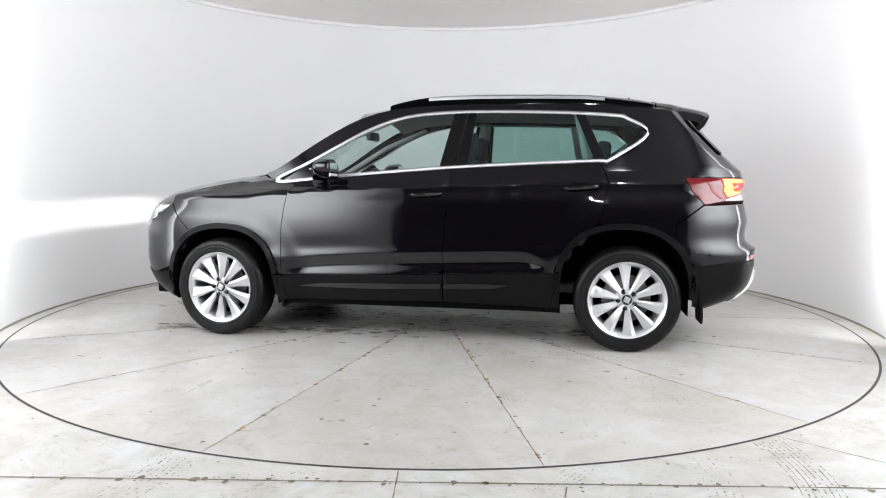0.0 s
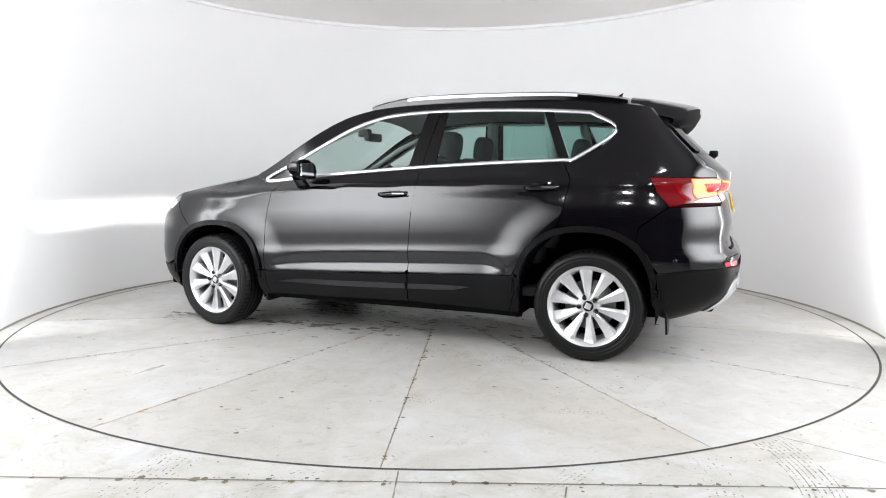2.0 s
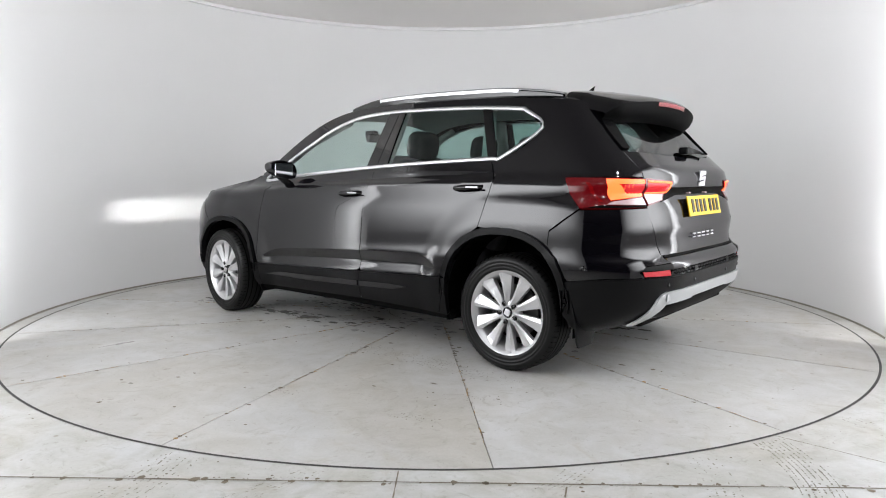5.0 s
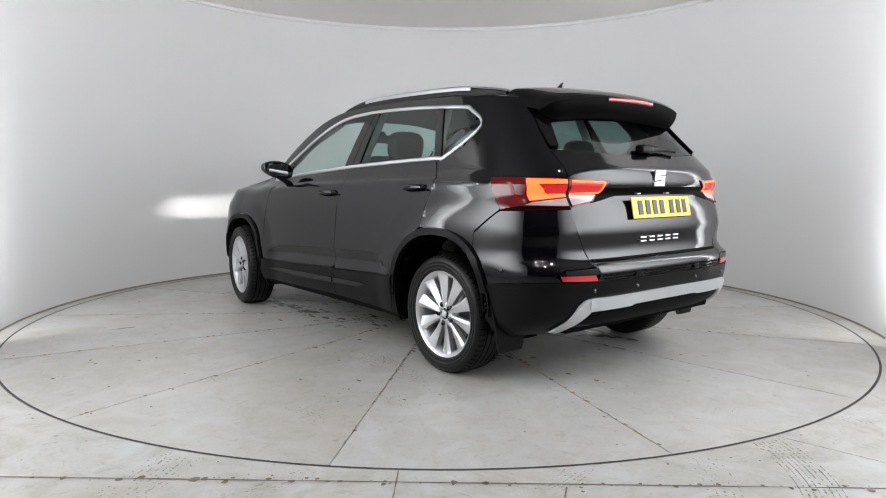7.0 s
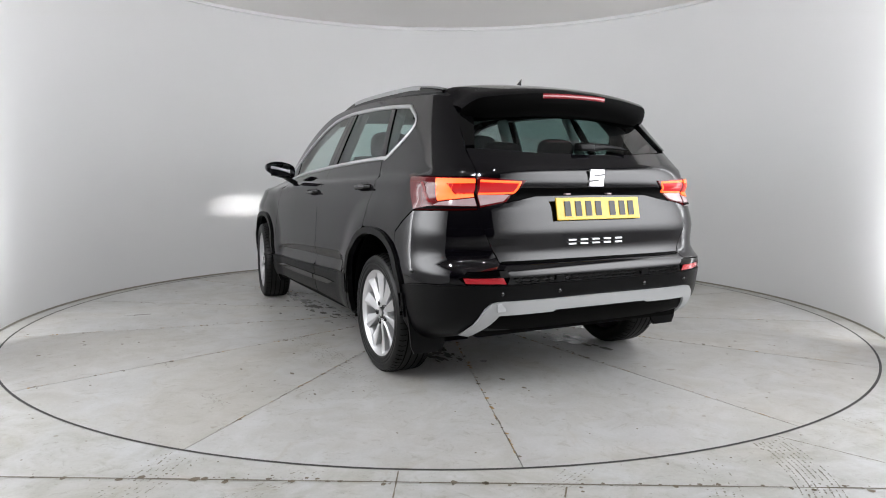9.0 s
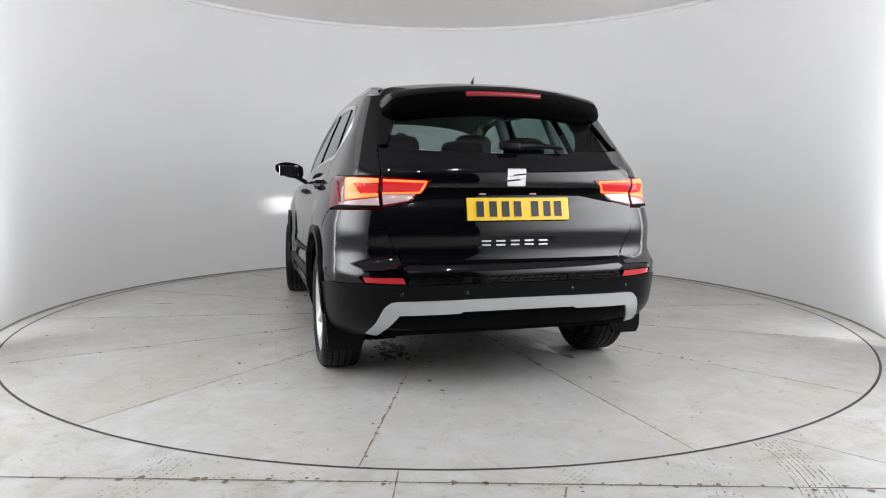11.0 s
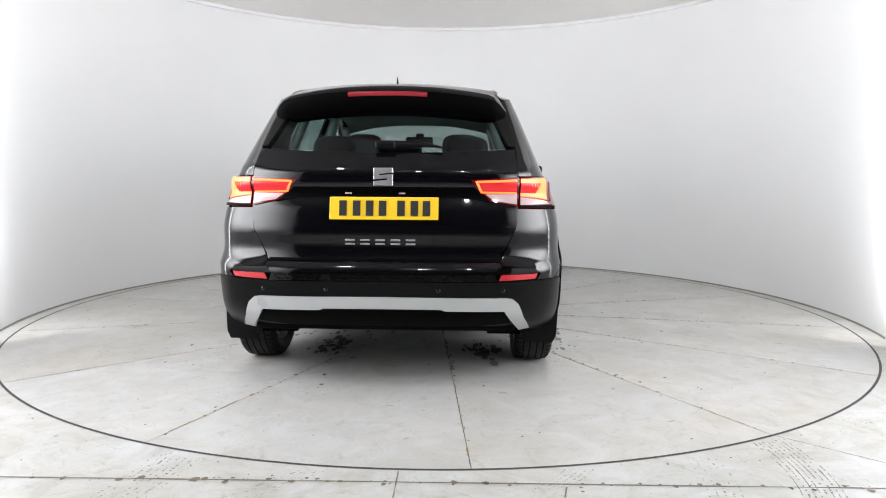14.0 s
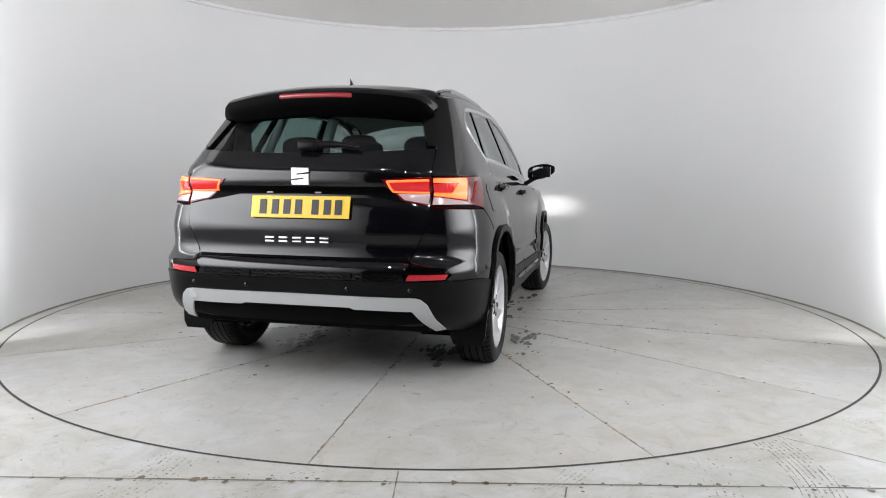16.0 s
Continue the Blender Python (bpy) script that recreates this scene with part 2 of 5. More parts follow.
def tube(points, radius, n=10, flat=1.0):
    rows_ = []
    for i, p in enumerate(points):
        p = Vector(p)
        d = (Vector(points[min(i + 1, len(points) - 1)]) - Vector(points[max(i - 1, 0)])).normalized()
        side = d.cross(Vector((0, 0, 1))).normalized()
        up = side.cross(d)
        r = radius[i] if isinstance(radius, (list, tuple)) else radius
        rows_.append([p + r * (math.cos(2 * math.pi * k / n) * side + flat * math.sin(2 * math.pi * k / n) * up) for k in range(n + 1)])
    bm = grid(rows_)
    bmesh.ops.remove_doubles(bm, verts=bm.verts, dist=1e-5)
    bmesh.ops.holes_fill(bm, edges=[e for e in bm.edges if e.is_boundary])
    bmesh.ops.recalc_face_normals(bm, faces=bm.faces)
    return bm


def curve(knots):
    """A smooth monotone curve through (x, y) knots."""
    xs = np.array([k[0] for k in knots], float)
    ys = np.array([k[1] for k in knots], float)
    h, d = np.diff(xs), np.diff(ys) / np.diff(xs)
    m = np.zeros(len(xs))
    m[0], m[-1] = d[0], d[-1]
    for i in range(1, len(xs) - 1):
        m[i] = 0 if d[i - 1] * d[i] <= 0 else (h[i - 1] + h[i]) / (h[i - 1] / d[i] + h[i] / d[i - 1])
    q = np.linspace(xs[0], xs[-1], 1200)
    k = np.clip(np.searchsorted(xs, q, side="right") - 1, 0, len(xs) - 2)
    t = (q - xs[k]) / h[k]
    v = (2 * t**3 - 3 * t**2 + 1) * ys[k] + (t**3 - 2 * t**2 + t) * h[k] * m[k] + (-2 * t**3 + 3 * t**2) * ys[k + 1] + (t**3 - t**2) * h[k] * m[k + 1]
    v, lo, span = v.tolist(), xs[0], xs[-1] - xs[0]

    def at(x):
        f = min(max((x - lo) / span, 0.0), 1.0) * 1199
        i = min(int(f), 1198)
        return v[i] + (v[i + 1] - v[i]) * (f - i)

    return at


# ---- the studio ----
def ring_sector(bm, r0, r1, a0, a1, z, n=8, cx=0.0, cy=0.0):
    inner = [bm.verts.new((cx + r0 * math.cos(a0 + (a1 - a0) * i / n), cy + r0 * math.sin(a0 + (a1 - a0) * i / n), z)) for i in range(n + 1)]
    outer = [bm.verts.new((cx + r1 * math.cos(a0 + (a1 - a0) * i / n), cy + r1 * math.sin(a0 + (a1 - a0) * i / n), z)) for i in range(n + 1)]
    for i in range(n):
        bm.faces.new((inner[i], outer[i], outer[i + 1], inner[i + 1]))


def build_floor():
    # the floor sheet with a round pit for the turntable
    bm = bmesh.new()
    n = 180
    rim = [bm.verts.new(((DISC_R + 0.012) * math.cos(2 * math.pi * i / n), (DISC_R + 0.012) * math.sin(2 * math.pi * i / n), 0)) for i in range(n)]
    low = [bm.verts.new((v.co.x, v.co.y, -0.06)) for v in rim]
    far = []
    for i in range(n):
        c, s = math.cos(2 * math.pi * i / n), math.sin(2 * math.pi * i / n)
        k = 9.0 / max(abs(c), abs(s))
        far.append(bm.verts.new((c * k, s * k, 0)))
    for i in range(n):
        j = (i + 1) % n
        bm.faces.new((rim[i], far[i], far[j], rim[j]))
        bm.faces.new((low[i], rim[i], rim[j], low[j]))
    bm.faces.new(low)
    floor = new("floor", mesh_of("floor", bm, M_FLOOR, False))
    tagged(floor, "pale worn concrete studio floor with tyre marks", "floor", kind="structure")
    # saw cuts in the floor
    for x0, y0, x1, y1, w in ((-2.6, -3.03, 3.4, -3.165, 0.006), (-0.145, -2.995, -0.19, -4.6, 0.005), (1.40, -2.63, 2.6, -3.75, 0.004), (0.448, -3.12, 0.427, -3.20, 0.006)):
        bm = bmesh.new()
        d = Vector((x1 - x0, y1 - y0, 0)).normalized()
        s = Vector((-d.y, d.x, 0)) * w / 2
        rnd = random.Random(3)
        steps = 60
        rows_ = []
        for i in range(steps + 1):
            p = Vector((x0, y0, 0.0015)).lerp(Vector((x1, y1, 0.0015)), i / steps)
            k = rnd.uniform(0.5, 1.5)
            rows_.append([p - s * k, p + s * k])
        part("saw_cut", grid(rows_), M_SEAM, floor, smooth=False)
    # chips along the joint and dirt specks
    rnd = random.Random(5)
    bm = bmesh.new()
    for i in range(170):
        if i < 80:
            x = rnd.uniform(-2.2, 1.6)
            y = -3.03 - (x + 2.6) * 0.0225 + rnd.gauss(0, 0.012)
            r = abs(rnd.gauss(0, 0.0075)) + 0.002
        else:
            x, y = rnd.uniform(-2.2, 2.2), rnd.uniform(-3.2, -2.2)
            if math.hypot(x, y) < DISC_R + 0.03:
                continue
            r = abs(rnd.gauss(0, 0.004)) + 0.0015
        speck(bm, x, y, 0.002, r, rnd)
    ob = part("dirt_specks", bm, M_SEAM, floor, smooth=False)
    tagged(ob, kind="stuff")
    # tyre tread marks that curve over the floor: broken thin lines
    bm = bmesh.new()
    for x0, y0, x1, y1, bow, tracks, gap_, keep in ((1.36, -2.64, 1.22, -3.40, 0.07, 8, 0.021, 0.74), (0.56, -2.93, 0.38, -3.15, 0.02, 5, 0.026, 0.45), (-0.98, -2.80, -1.10, -3.30, 0.03, 8, 0.026, 0.34), (-0.40, -2.95, -0.75, -3.3, 0.0, 5, 0.024, 0.25), (1.02, -2.86, 0.98, -3.2, 0.02, 5, 0.028, 0.28), (1.85, -2.40, 1.9, -2.9, 0.05, 4, 0.03, 0.25)):
        for k in range(tracks):
            off = (k - tracks / 2) * gap_
            for i in range(46):
                if rnd.random() > keep:
                    continue
                pts = []
                for t in (i / 46, (i + rnd.uniform(0.4, 1.0)) / 46):
                    pts.append(Vector((x0 + (x1 - x0) * t + bow * math.sin(math.pi * t * 0.9) + off, y0 + (y1 - y0) * t, 0.0016)))
                if min(math.hypot(p.x, p.y) for p in pts) < DISC_R + 0.03:
                    continue
                w = Vector((rnd.uniform(0.0015, 0.0045), 0, 0))
                bm.faces.new([bm.verts.new(p) for p in (pts[0] - w, pts[0] + w, pts[1] + w * rnd.uniform(0.3, 1), pts[1] - w * rnd.uniform(0.3, 1))])
    tagged(part("tyre_marks", bm, M_MARK, floor, smooth=False), kind="stuff")
    return floor


def speck(bm, x, y, z, r, rnd, stretch=1.0):
    n = 6
    a0 = rnd.uniform(0, 6)
    vs = [bm.verts.new((x + r * rnd.uniform(0.6, 1.2) * math.cos(a0 + 2 * math.pi * i / n) * stretch, y + r * rnd.uniform(0.6, 1.2) * math.sin(a0 + 2 * math.pi * i / n), z)) for i in range(n)]
    bm.faces.new(vs)


SEAM_0, SEAMS = 184.6, 14


def build_disc():
    table = new("turntable", None)
    tagged(table, "round concrete turntable flush with the studio floor", "turntable")
    # fourteen concrete wedges with narrow joints, over a dark steel bed
    step = 2 * math.pi / SEAMS
    gap = 0.0019
    bm = bmesh.new()
    n, r1, r0 = 10, DISC_R, 0.40
    top = []
    for zz in (0.0, -0.05):
        inner, outer = [], []
        for i in range(n + 1):
            ao = gap / r1 + (step - 2 * gap / r1) * i / n
            ai = gap / r0 + (step - 2 * gap / r0) * i / n
            outer.append(bm.verts.new((r1 * math.cos(ao), r1 * math.sin(ao), zz)))
            inner.append(bm.verts.new((r0 * math.cos(ai), r0 * math.sin(ai), zz)))
        top.append(outer + inner[::-1])
    bm.faces.new(top[0])
    m = len(top[0])
    for i in range(m):
        bm.faces.new((top[0][i], top[1][i], top[1][(i + 1) % m], top[0][(i + 1) % m]))
    me = mesh_of("slab", bm, M_DISC, False)
    for k in range(SEAMS):
        shared("slab", me, table, pose(0, 0, 0, 0, 0, SEAM_0 + 360 / SEAMS * k))
    bm = bmesh.new()
    bmesh.ops.create_circle(bm, cap_ends=True, segments=64, radius=0.395)
    part("hub", bm, M_DISC, table, smooth=False)
    bm = bmesh.new()
    bmesh.ops.create_circle(bm, cap_ends=True, segments=128, radius=DISC_R - 0.001)
    for v in bm.verts:
        v.co.z = -0.006
    part("bed", bm, M_SEAM, table, smooth=False)
    # dark steel rim
    bm = bmesh.new()
    ring_sector(bm, DISC_R - 0.0015, DISC_R + 0.0118, 0, 2 * math.pi, 0.0012, 240)
    part("rim", bm, M_GAP, table, "dark steel edge of the turntable", smooth=False)
    # dirt and rust in the joints, drips and specks
    rnd = random.Random(11)
    bm, br = bmesh.new(), bmesh.new()
    for k in range(SEAMS):
        a = radians(SEAM_0 + 360 / SEAMS * k)
        for i in range(70):
            r = rnd.uniform(0.5, DISC_R - 0.05)
            near = math.exp(-((r - 1.3) / 0.5) ** 2)
            if rnd.random() > 0.25 + near:
                continue
            w = abs(rnd.gauss(0, 0.004 + 0.006 * near))
            tgt = br if (rnd.random() < 0.5 and k % 3 != 0) else bm
            speck(tgt, r * math.cos(a) - w * math.sin(a), r * math.sin(a) + w * math.cos(a), 0.002, rnd.uniform(0.003, 0.013), rnd, 1.3)
    # rusty and dark streaks that follow the joints
    for k in range(SEAMS):
        a = radians(SEAM_0 + 360 / SEAMS * k)
        d, q = Vector((math.cos(a), math.sin(a), 0)), Vector((-math.sin(a), math.cos(a), 0))
        for i in range(46):
            r = 0.6 + 2.3 * rnd.random() ** 1.2
            ln, w, o = rnd.uniform(0.015, 0.09), rnd.uniform(0.0008, 0.003), rnd.gauss(0, 0.003)
            p0 = d * r + q * o + Vector((0, 0, 0.0022))
            ts = [bm if rnd.random() < 0.45 else br][0]
            ts.faces.new([ts.verts.new(p) for p in (p0 - q * w * 0.3, p0 + d * ln * 0.5 - q * w, p0 + d * ln - q * w * 0.2, p0 + d * ln + q * w * 0.2, p0 + d * ln * 0.5 + q * w, p0 + q * w * 0.3)])
    for i in range(240):
        r, a = DISC_R * math.sqrt(rnd.random()) * 0.98, rnd.uniform(0, 6.283)
        speck(bm, r * math.cos(a), r * math.sin(a), 0.002, abs(rnd.gauss(0, 0.005)) + 0.002, rnd, rnd.uniform(1, 2))
    speck(bm, -0.183, 2.757, 0.0024, 0.013, rnd, 1.3)
    tagged(part("dirt_specks", bm, M_SEAM, table, smooth=False), kind="stuff")
    tagged(part("rust_specks", br, M_RUST, table, smooth=False), kind="stuff")
    # oil stains under the car; the dark blots also paint in its ambient shade
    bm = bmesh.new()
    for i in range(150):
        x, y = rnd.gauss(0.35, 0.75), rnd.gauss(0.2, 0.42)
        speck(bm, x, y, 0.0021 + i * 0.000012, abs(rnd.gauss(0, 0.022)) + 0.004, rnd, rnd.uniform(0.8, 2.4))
    tagged(part("oil_stains", bm, M_OIL_SHADE, table, smooth=False), kind="stuff")
    # damp prints where tyres have stood, in short strokes along the tread
    bm = bmesh.new()
    k = 0
    for cx, cy, sx, sy, count in ((-1.20, 0.63, 0.10, 0.055, 60), (-1.22, -0.27, 0.10, 0.055, 50), (-1.07, -0.84, 0.10, 0.06, 14),
                                  (0.70, 0.28, 0.22, 0.10, 80), (1.15, -0.30, 0.12, 0.06, 50), (0.1, 0.75, 0.25, 0.05, 40), (-0.4, 0.30, 0.3, 0.2, 40)):
        for i in range(count):
            k += 1
            speck(bm, rnd.gauss(cx, sx), rnd.gauss(cy, sy), 0.0041 + k * 0.000006, abs(rnd.gauss(0, 0.007)) + 0.002, rnd, rnd.uniform(1.0, 4.0))
    # wet pools with ragged edges beside the wheels and under the sill
    for cx, cy, sx, sy, count in ((-1.14, 0.60, 0.13, 0.05, 34), (-1.27, -0.35, 0.12, 0.05, 34), (0.75, 0.86, 0.35, 0.05, 60), (1.45, 0.9, 0.20, 0.06, 40), (-0.75, -0.78, 0.12, 0.05, 30), (0.5, -0.55, 0.3, 0.08, 30)):
        for i in range(count):
            k += 1
            speck(bm, rnd.gauss(cx, sx), rnd.gauss(cy, sy), 0.0041 + k * 0.000006, abs(rnd.gauss(0, 0.014)) + 0.004, rnd, rnd.uniform(1.0, 3.2))
    tagged(part("damp_prints", bm, M_WET, table, smooth=False), kind="stuff")
    # tread prints: rows of short slanted dashes along the way of a tyre
    bm = bmesh.new()
    for x0, y0, x1, y1, wide, rows_n, keep in ((-0.15, 1.19, -1.64, 1.25, 0.17, 9, 0.42), (-1.36, 1.97, -1.62, 1.95, 0.10, 4, 0.55), (-0.62, 2.09, -0.83, 2.07, 0.07, 3, 0.55), (-1.55, -0.66, -1.05, -0.92, 0.18, 8, 0.50), (-1.30, 1.70, -1.75, 1.45, 0.14, 5, 0.22), (0.40, 1.25, 1.30, 1.05, 0.15, 6, 0.20)):
        a, b = Vector((x0, y0, 0.0036)), Vector((x1, y1, 0.0036))
        d = (b - a).normalized()
        q = Vector((-d.y, d.x, 0))
        steps = int((b - a).length / 0.021)
        for i in range(steps):
            fade = math.sin(math.pi * (i + 0.5) / steps) ** 0.5
            for j in range(rows_n):
                if rnd.random() > keep * fade:
                    continue
                c = a + d * (0.021 * i + rnd.gauss(0, 0.003)) + q * (wide * ((j + 0.5) / rows_n - 0.5) + rnd.gauss(0, 0.003))
                e = (q * 0.9 + d * (0.5 if j % 2 else -0.5)).normalized()
                h, w = e * rnd.uniform(0.003, 0.008), d * rnd.uniform(0.0012, 0.0035)
                bm.faces.new([bm.verts.new(p) for p in (c - h - w, c + h - w * 0.6, c + h + w, c - h + w * 0.6)])
    tagged(part("tread_prints", bm, M_MARK, table, smooth=False), kind="stuff")
    return table


def arc_wall(r0, r1, a0, a1, z0, z1, n=120):
    rows_ = []
    for i in range(n + 1):
        a = a0 + (a1 - a0) * i / n
        c, s = math.cos(a), math.sin(a)
        rows_.append([(WALL_C[0] + r * c, WALL_C[1] + r * s, z) for r, z in ((r0, z0), (r0, z1), (r1, z1), (r1, z0), (r0, z0))])
    bm = grid(rows_)
    bmesh.ops.remove_doubles(bm, verts=bm.verts, dist=1e-5)
    bmesh.ops.holes_fill(bm, edges=[e for e in bm.edges if e.is_boundary])
    bmesh.ops.recalc_face_normals(bm, faces=bm.faces)
    return bm


def build_room():
    a0, a1 = radians(-16), radians(196)
    wall = new("wall_curved", mesh_of("wall_curved", arc_wall(WALL_R, WALL_R + 0.12, a0, a1, 0.0, CEIL_Z), M_WALL))
    tagged(sharp(wall), "smooth white curved studio wall round the turntable", "wall", kind="structure")
    trim = new("trim", mesh_of("trim", arc_wall(WALL_R - 0.045, WALL_R - 0.001, a0, a1, CEIL_Z - 0.065, CEIL_Z - 0.034), M_TRIM))
    tagged(sharp(trim), "white rounded edge strip between wall and ceiling", "trim", kind="structure")
    joint = new("baseboard", mesh_of("baseboard", arc_wall(WALL_R - 0.006, WALL_R - 0.001, a0, a1, 0.0005, 0.014), M_FOOT))
    tagged(sharp(joint), "thin dirty joint at the foot of the wall", "joint", kind="structure")
    for name, sx in (("wall_return_west", -1), ("wall_return_east", 1)):
        bm = bmesh.new()
        p, q = Vector((sx * 3.00, -0.92, 0)), Vector((sx * 1.95, -4.75, 0))
        d = (q - p).normalized()
        n = Vector((d.y, -d.x, 0)) * sx * 0.1
        n = n if n.x * sx > 0 else -n
        ring = [(p, 0), (q, 0), (q, CEIL_Z), (p, CEIL_Z)]
        fr_ = [bm.verts.new((a.x, a.y, z)) for a, z in ring]
        bk_ = [bm.verts.new((a.x + n.x, a.y + n.y, z)) for a, z in ring]
        bm.faces.new(fr_)
        bm.faces.new(bk_[::-1])
        for i in range(4):
            bm.faces.new((fr_[i], bk_[i], bk_[(i + 1) % 4], fr_[(i + 1) % 4]))
        bmesh.ops.recalc_face_normals(bm, faces=bm.faces)
        tagged(new(name, mesh_of(name, bm, M_WALL, False)), "plain white studio wall beside the opening", "wall", kind="structure")
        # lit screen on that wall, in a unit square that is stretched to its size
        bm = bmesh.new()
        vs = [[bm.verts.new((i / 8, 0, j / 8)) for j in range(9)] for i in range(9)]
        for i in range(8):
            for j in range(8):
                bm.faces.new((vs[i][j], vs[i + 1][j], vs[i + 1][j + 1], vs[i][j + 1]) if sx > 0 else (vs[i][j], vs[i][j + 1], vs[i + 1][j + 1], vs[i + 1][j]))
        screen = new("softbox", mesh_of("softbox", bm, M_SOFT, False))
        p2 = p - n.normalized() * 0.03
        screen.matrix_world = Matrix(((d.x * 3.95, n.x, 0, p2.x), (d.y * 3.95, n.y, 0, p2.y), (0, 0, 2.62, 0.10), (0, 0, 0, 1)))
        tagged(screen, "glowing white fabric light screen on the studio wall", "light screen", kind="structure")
    bm = bmesh.new()
    box(bm, (0, -0.5, CEIL_Z + 0.05), (14, 17, 0.1))
    tagged(new("ceiling", mesh_of("ceiling", bm, M_CEIL2, False)), "plain dark ceiling of the hall", "ceiling", kind="structure")
    soffit = new("soffit", mesh_of("soffit", arc_wall(1.35, WALL_R + 0.1, a0, a1, CEIL_Z - 0.03, CEIL_Z - 0.004), M_CEIL))
    tagged(sharp(soffit), "pale grey soffit along the curved wall", "soffit", kind="structure")
    for name, c, s in (("wall_south", (0, -8.9, 1.43), (14, 0.1, 2.86)), ("wall_west", (-6.9, -0.5, 1.43), (0.1, 16.6, 2.86)), ("wall_east", (6.9, -0.5, 1.43), (0.1, 16.6, 2.86)), ("wall_north", (0, 7.9, 1.43), (13.6, 0.1, 2.86))):
        bm = bmesh.new()
        box(bm, c, s)
        tagged(new(name, mesh_of(name, bm, M_BACK, False)), "dark plain wall of the hall around the studio", "wall", kind="structure")


FLOOR = build_floor()
TABLE = build_disc()
build_room()

# ---- the car's outer surface, as functions of place ----
crease = curve([(-2.2, 1.072), (-1.582, 1.059), (-0.34, 1.024), (0.342, 1.001), (0.865, 0.964), (1.3, 0.945), (1.75, 0.885), (2.2, 0.79)])
belt = curve([(-2.2, 1.18), (-1.14, 1.166), (-0.23, 1.121), (0.51, 1.064), (0.95, 1.032), (1.2, 1.0), (1.5, 0.965), (1.8, 0.90), (2.2, 0.80)])
edge = curve([(-2.0, 1.40), (-1.63, 1.478), (-1.3, 1.513), (-0.9, 1.533), (-0.4, 1.540), (0.0, 1.530), (0.205, 1.508), (0.40, 1.455), (0.60, 1.355), (0.80, 1.228), (1.0, 1.105), (1.13, 1.055), (1.4, 1.005), (1.7, 0.935), (1.9, 0.87), (2.2, 0.80)])
spine = curve([(-2.0, 1.50), (-1.63, 1.560), (-1.3, 1.585), (-0.9, 1.596), (-0.4, 1.594), (0.0, 1.578), (0.2, 1.558), (0.40, 1.525)])
hood = curve([(1.10, 1.085), (1.346, 1.060), (1.673, 1.010), (1.936, 0.943), (2.106, 0.86), (2.2, 0.80)])
clad = curve([(-2.2, 0.585), (-1.69, 0.537), (-0.886, 0.484), (-0.188, 0.455), (0.83, 0.421), (0.926, 0.42), (1.7, 0.40), (2.2, 0.40)])
feature = curve([(-0.84, 0.550), (-0.66, 0.607), (-0.167, 0.593), (0.3, 0.572), (0.642, 0.542), (0.86, 0.480)])
flank = curve([(0, 0.80), (0.25, 0.848), (0.6, 0.876), (1.0, 0.884), (1.22, 0.888), (1.32, 0.880), (1.5, 0.877), (1.75, 0.868), (1.93, 0.846), (2.0, 0.838), (2.12, 0.818), (2.5, 0.798), (3.0, 0.775)])
tail = curve([(0.16, -1.70), (0.26, -1.86), (0.345, -2.05), (0.43, -2.125), (0.50, -2.14), (0.58, -2.15), (0.64, -2.148), (0.668, -2.10), (0.72, -2.085), (0.815, -2.095), (0.835, -2.09), (0.93, -2.068), (0.99, -2.044), (1.02, -2.066), (1.06, -2.069), (1.11, -2.060), (1.14, -2.028), (1.20, -1.965), (1.30, -1.862), (1.40, -1.765), (1.50, -1.665), (1.56, -1.60)])
nose = curve([(0.16, 1.80), (0.25, 1.98), (0.35, 2.09), (0.50, 2.135), (0.65, 2.135), (0.75, 2.12), (0.85, 2.06), (0.92, 1.99), (1.0, 1.80), (1.1, 1.6)])
XS, XF, NR, NF = -1.35, 1.35, 4.5, 2.7


def side_y(x, z):
    c, b, k = crease(x), belt(x), clad(x)
    if z < k:
        y = flank(max(0.0, (z - 0.18) / (k - 0.18)))
    elif z < c:
        y = flank(1 + (z - k) / (c - k))
    elif z < b:
        y = flank(2 + (z - c) / (b - c))
    else:
        y = 0.775 - 0.375 * (z - b) - 0.12 * (z - b) ** 2
    if z < c and -0.84 < x < 0.86:
        # pressed feature line low on the doors
        f = feature(x)
        lo = k + 0.012
        if lo < z < f:
            t = (f - z) / (f - lo)
            dip = t / 0.55 if t < 0.55 else (1 - t) / 0.45
            y -= 0.30 * (f - lo) * dip * 0.55 * min(1.0, (0.86 - x) / 0.10, (x + 0.84) / 0.10)
    if z < c:
        # the wings swell out round the wheel arches
        for cx, cz, r in ((-1.30, 0.375, 0.445), (1.305, 0.355, 0.42)):
            d = math.hypot(x - cx, z - cz) - r
            if d < 0.19:
                t = 1 - max(0.0, d) / 0.19
                y += 0.020 * t * t * (3 - 2 * t) * min(1.0, (c - z) / 0.12)
    if x > 0.4:
        y *= 1 - 0.014 * (x - 0.4) ** 2
        if z > c:
            y *= 1 - 0.10 * min(1.0, (x - 0.4) / 0.8) ** 2 * min(1, (z - c) / 0.06)
    return y


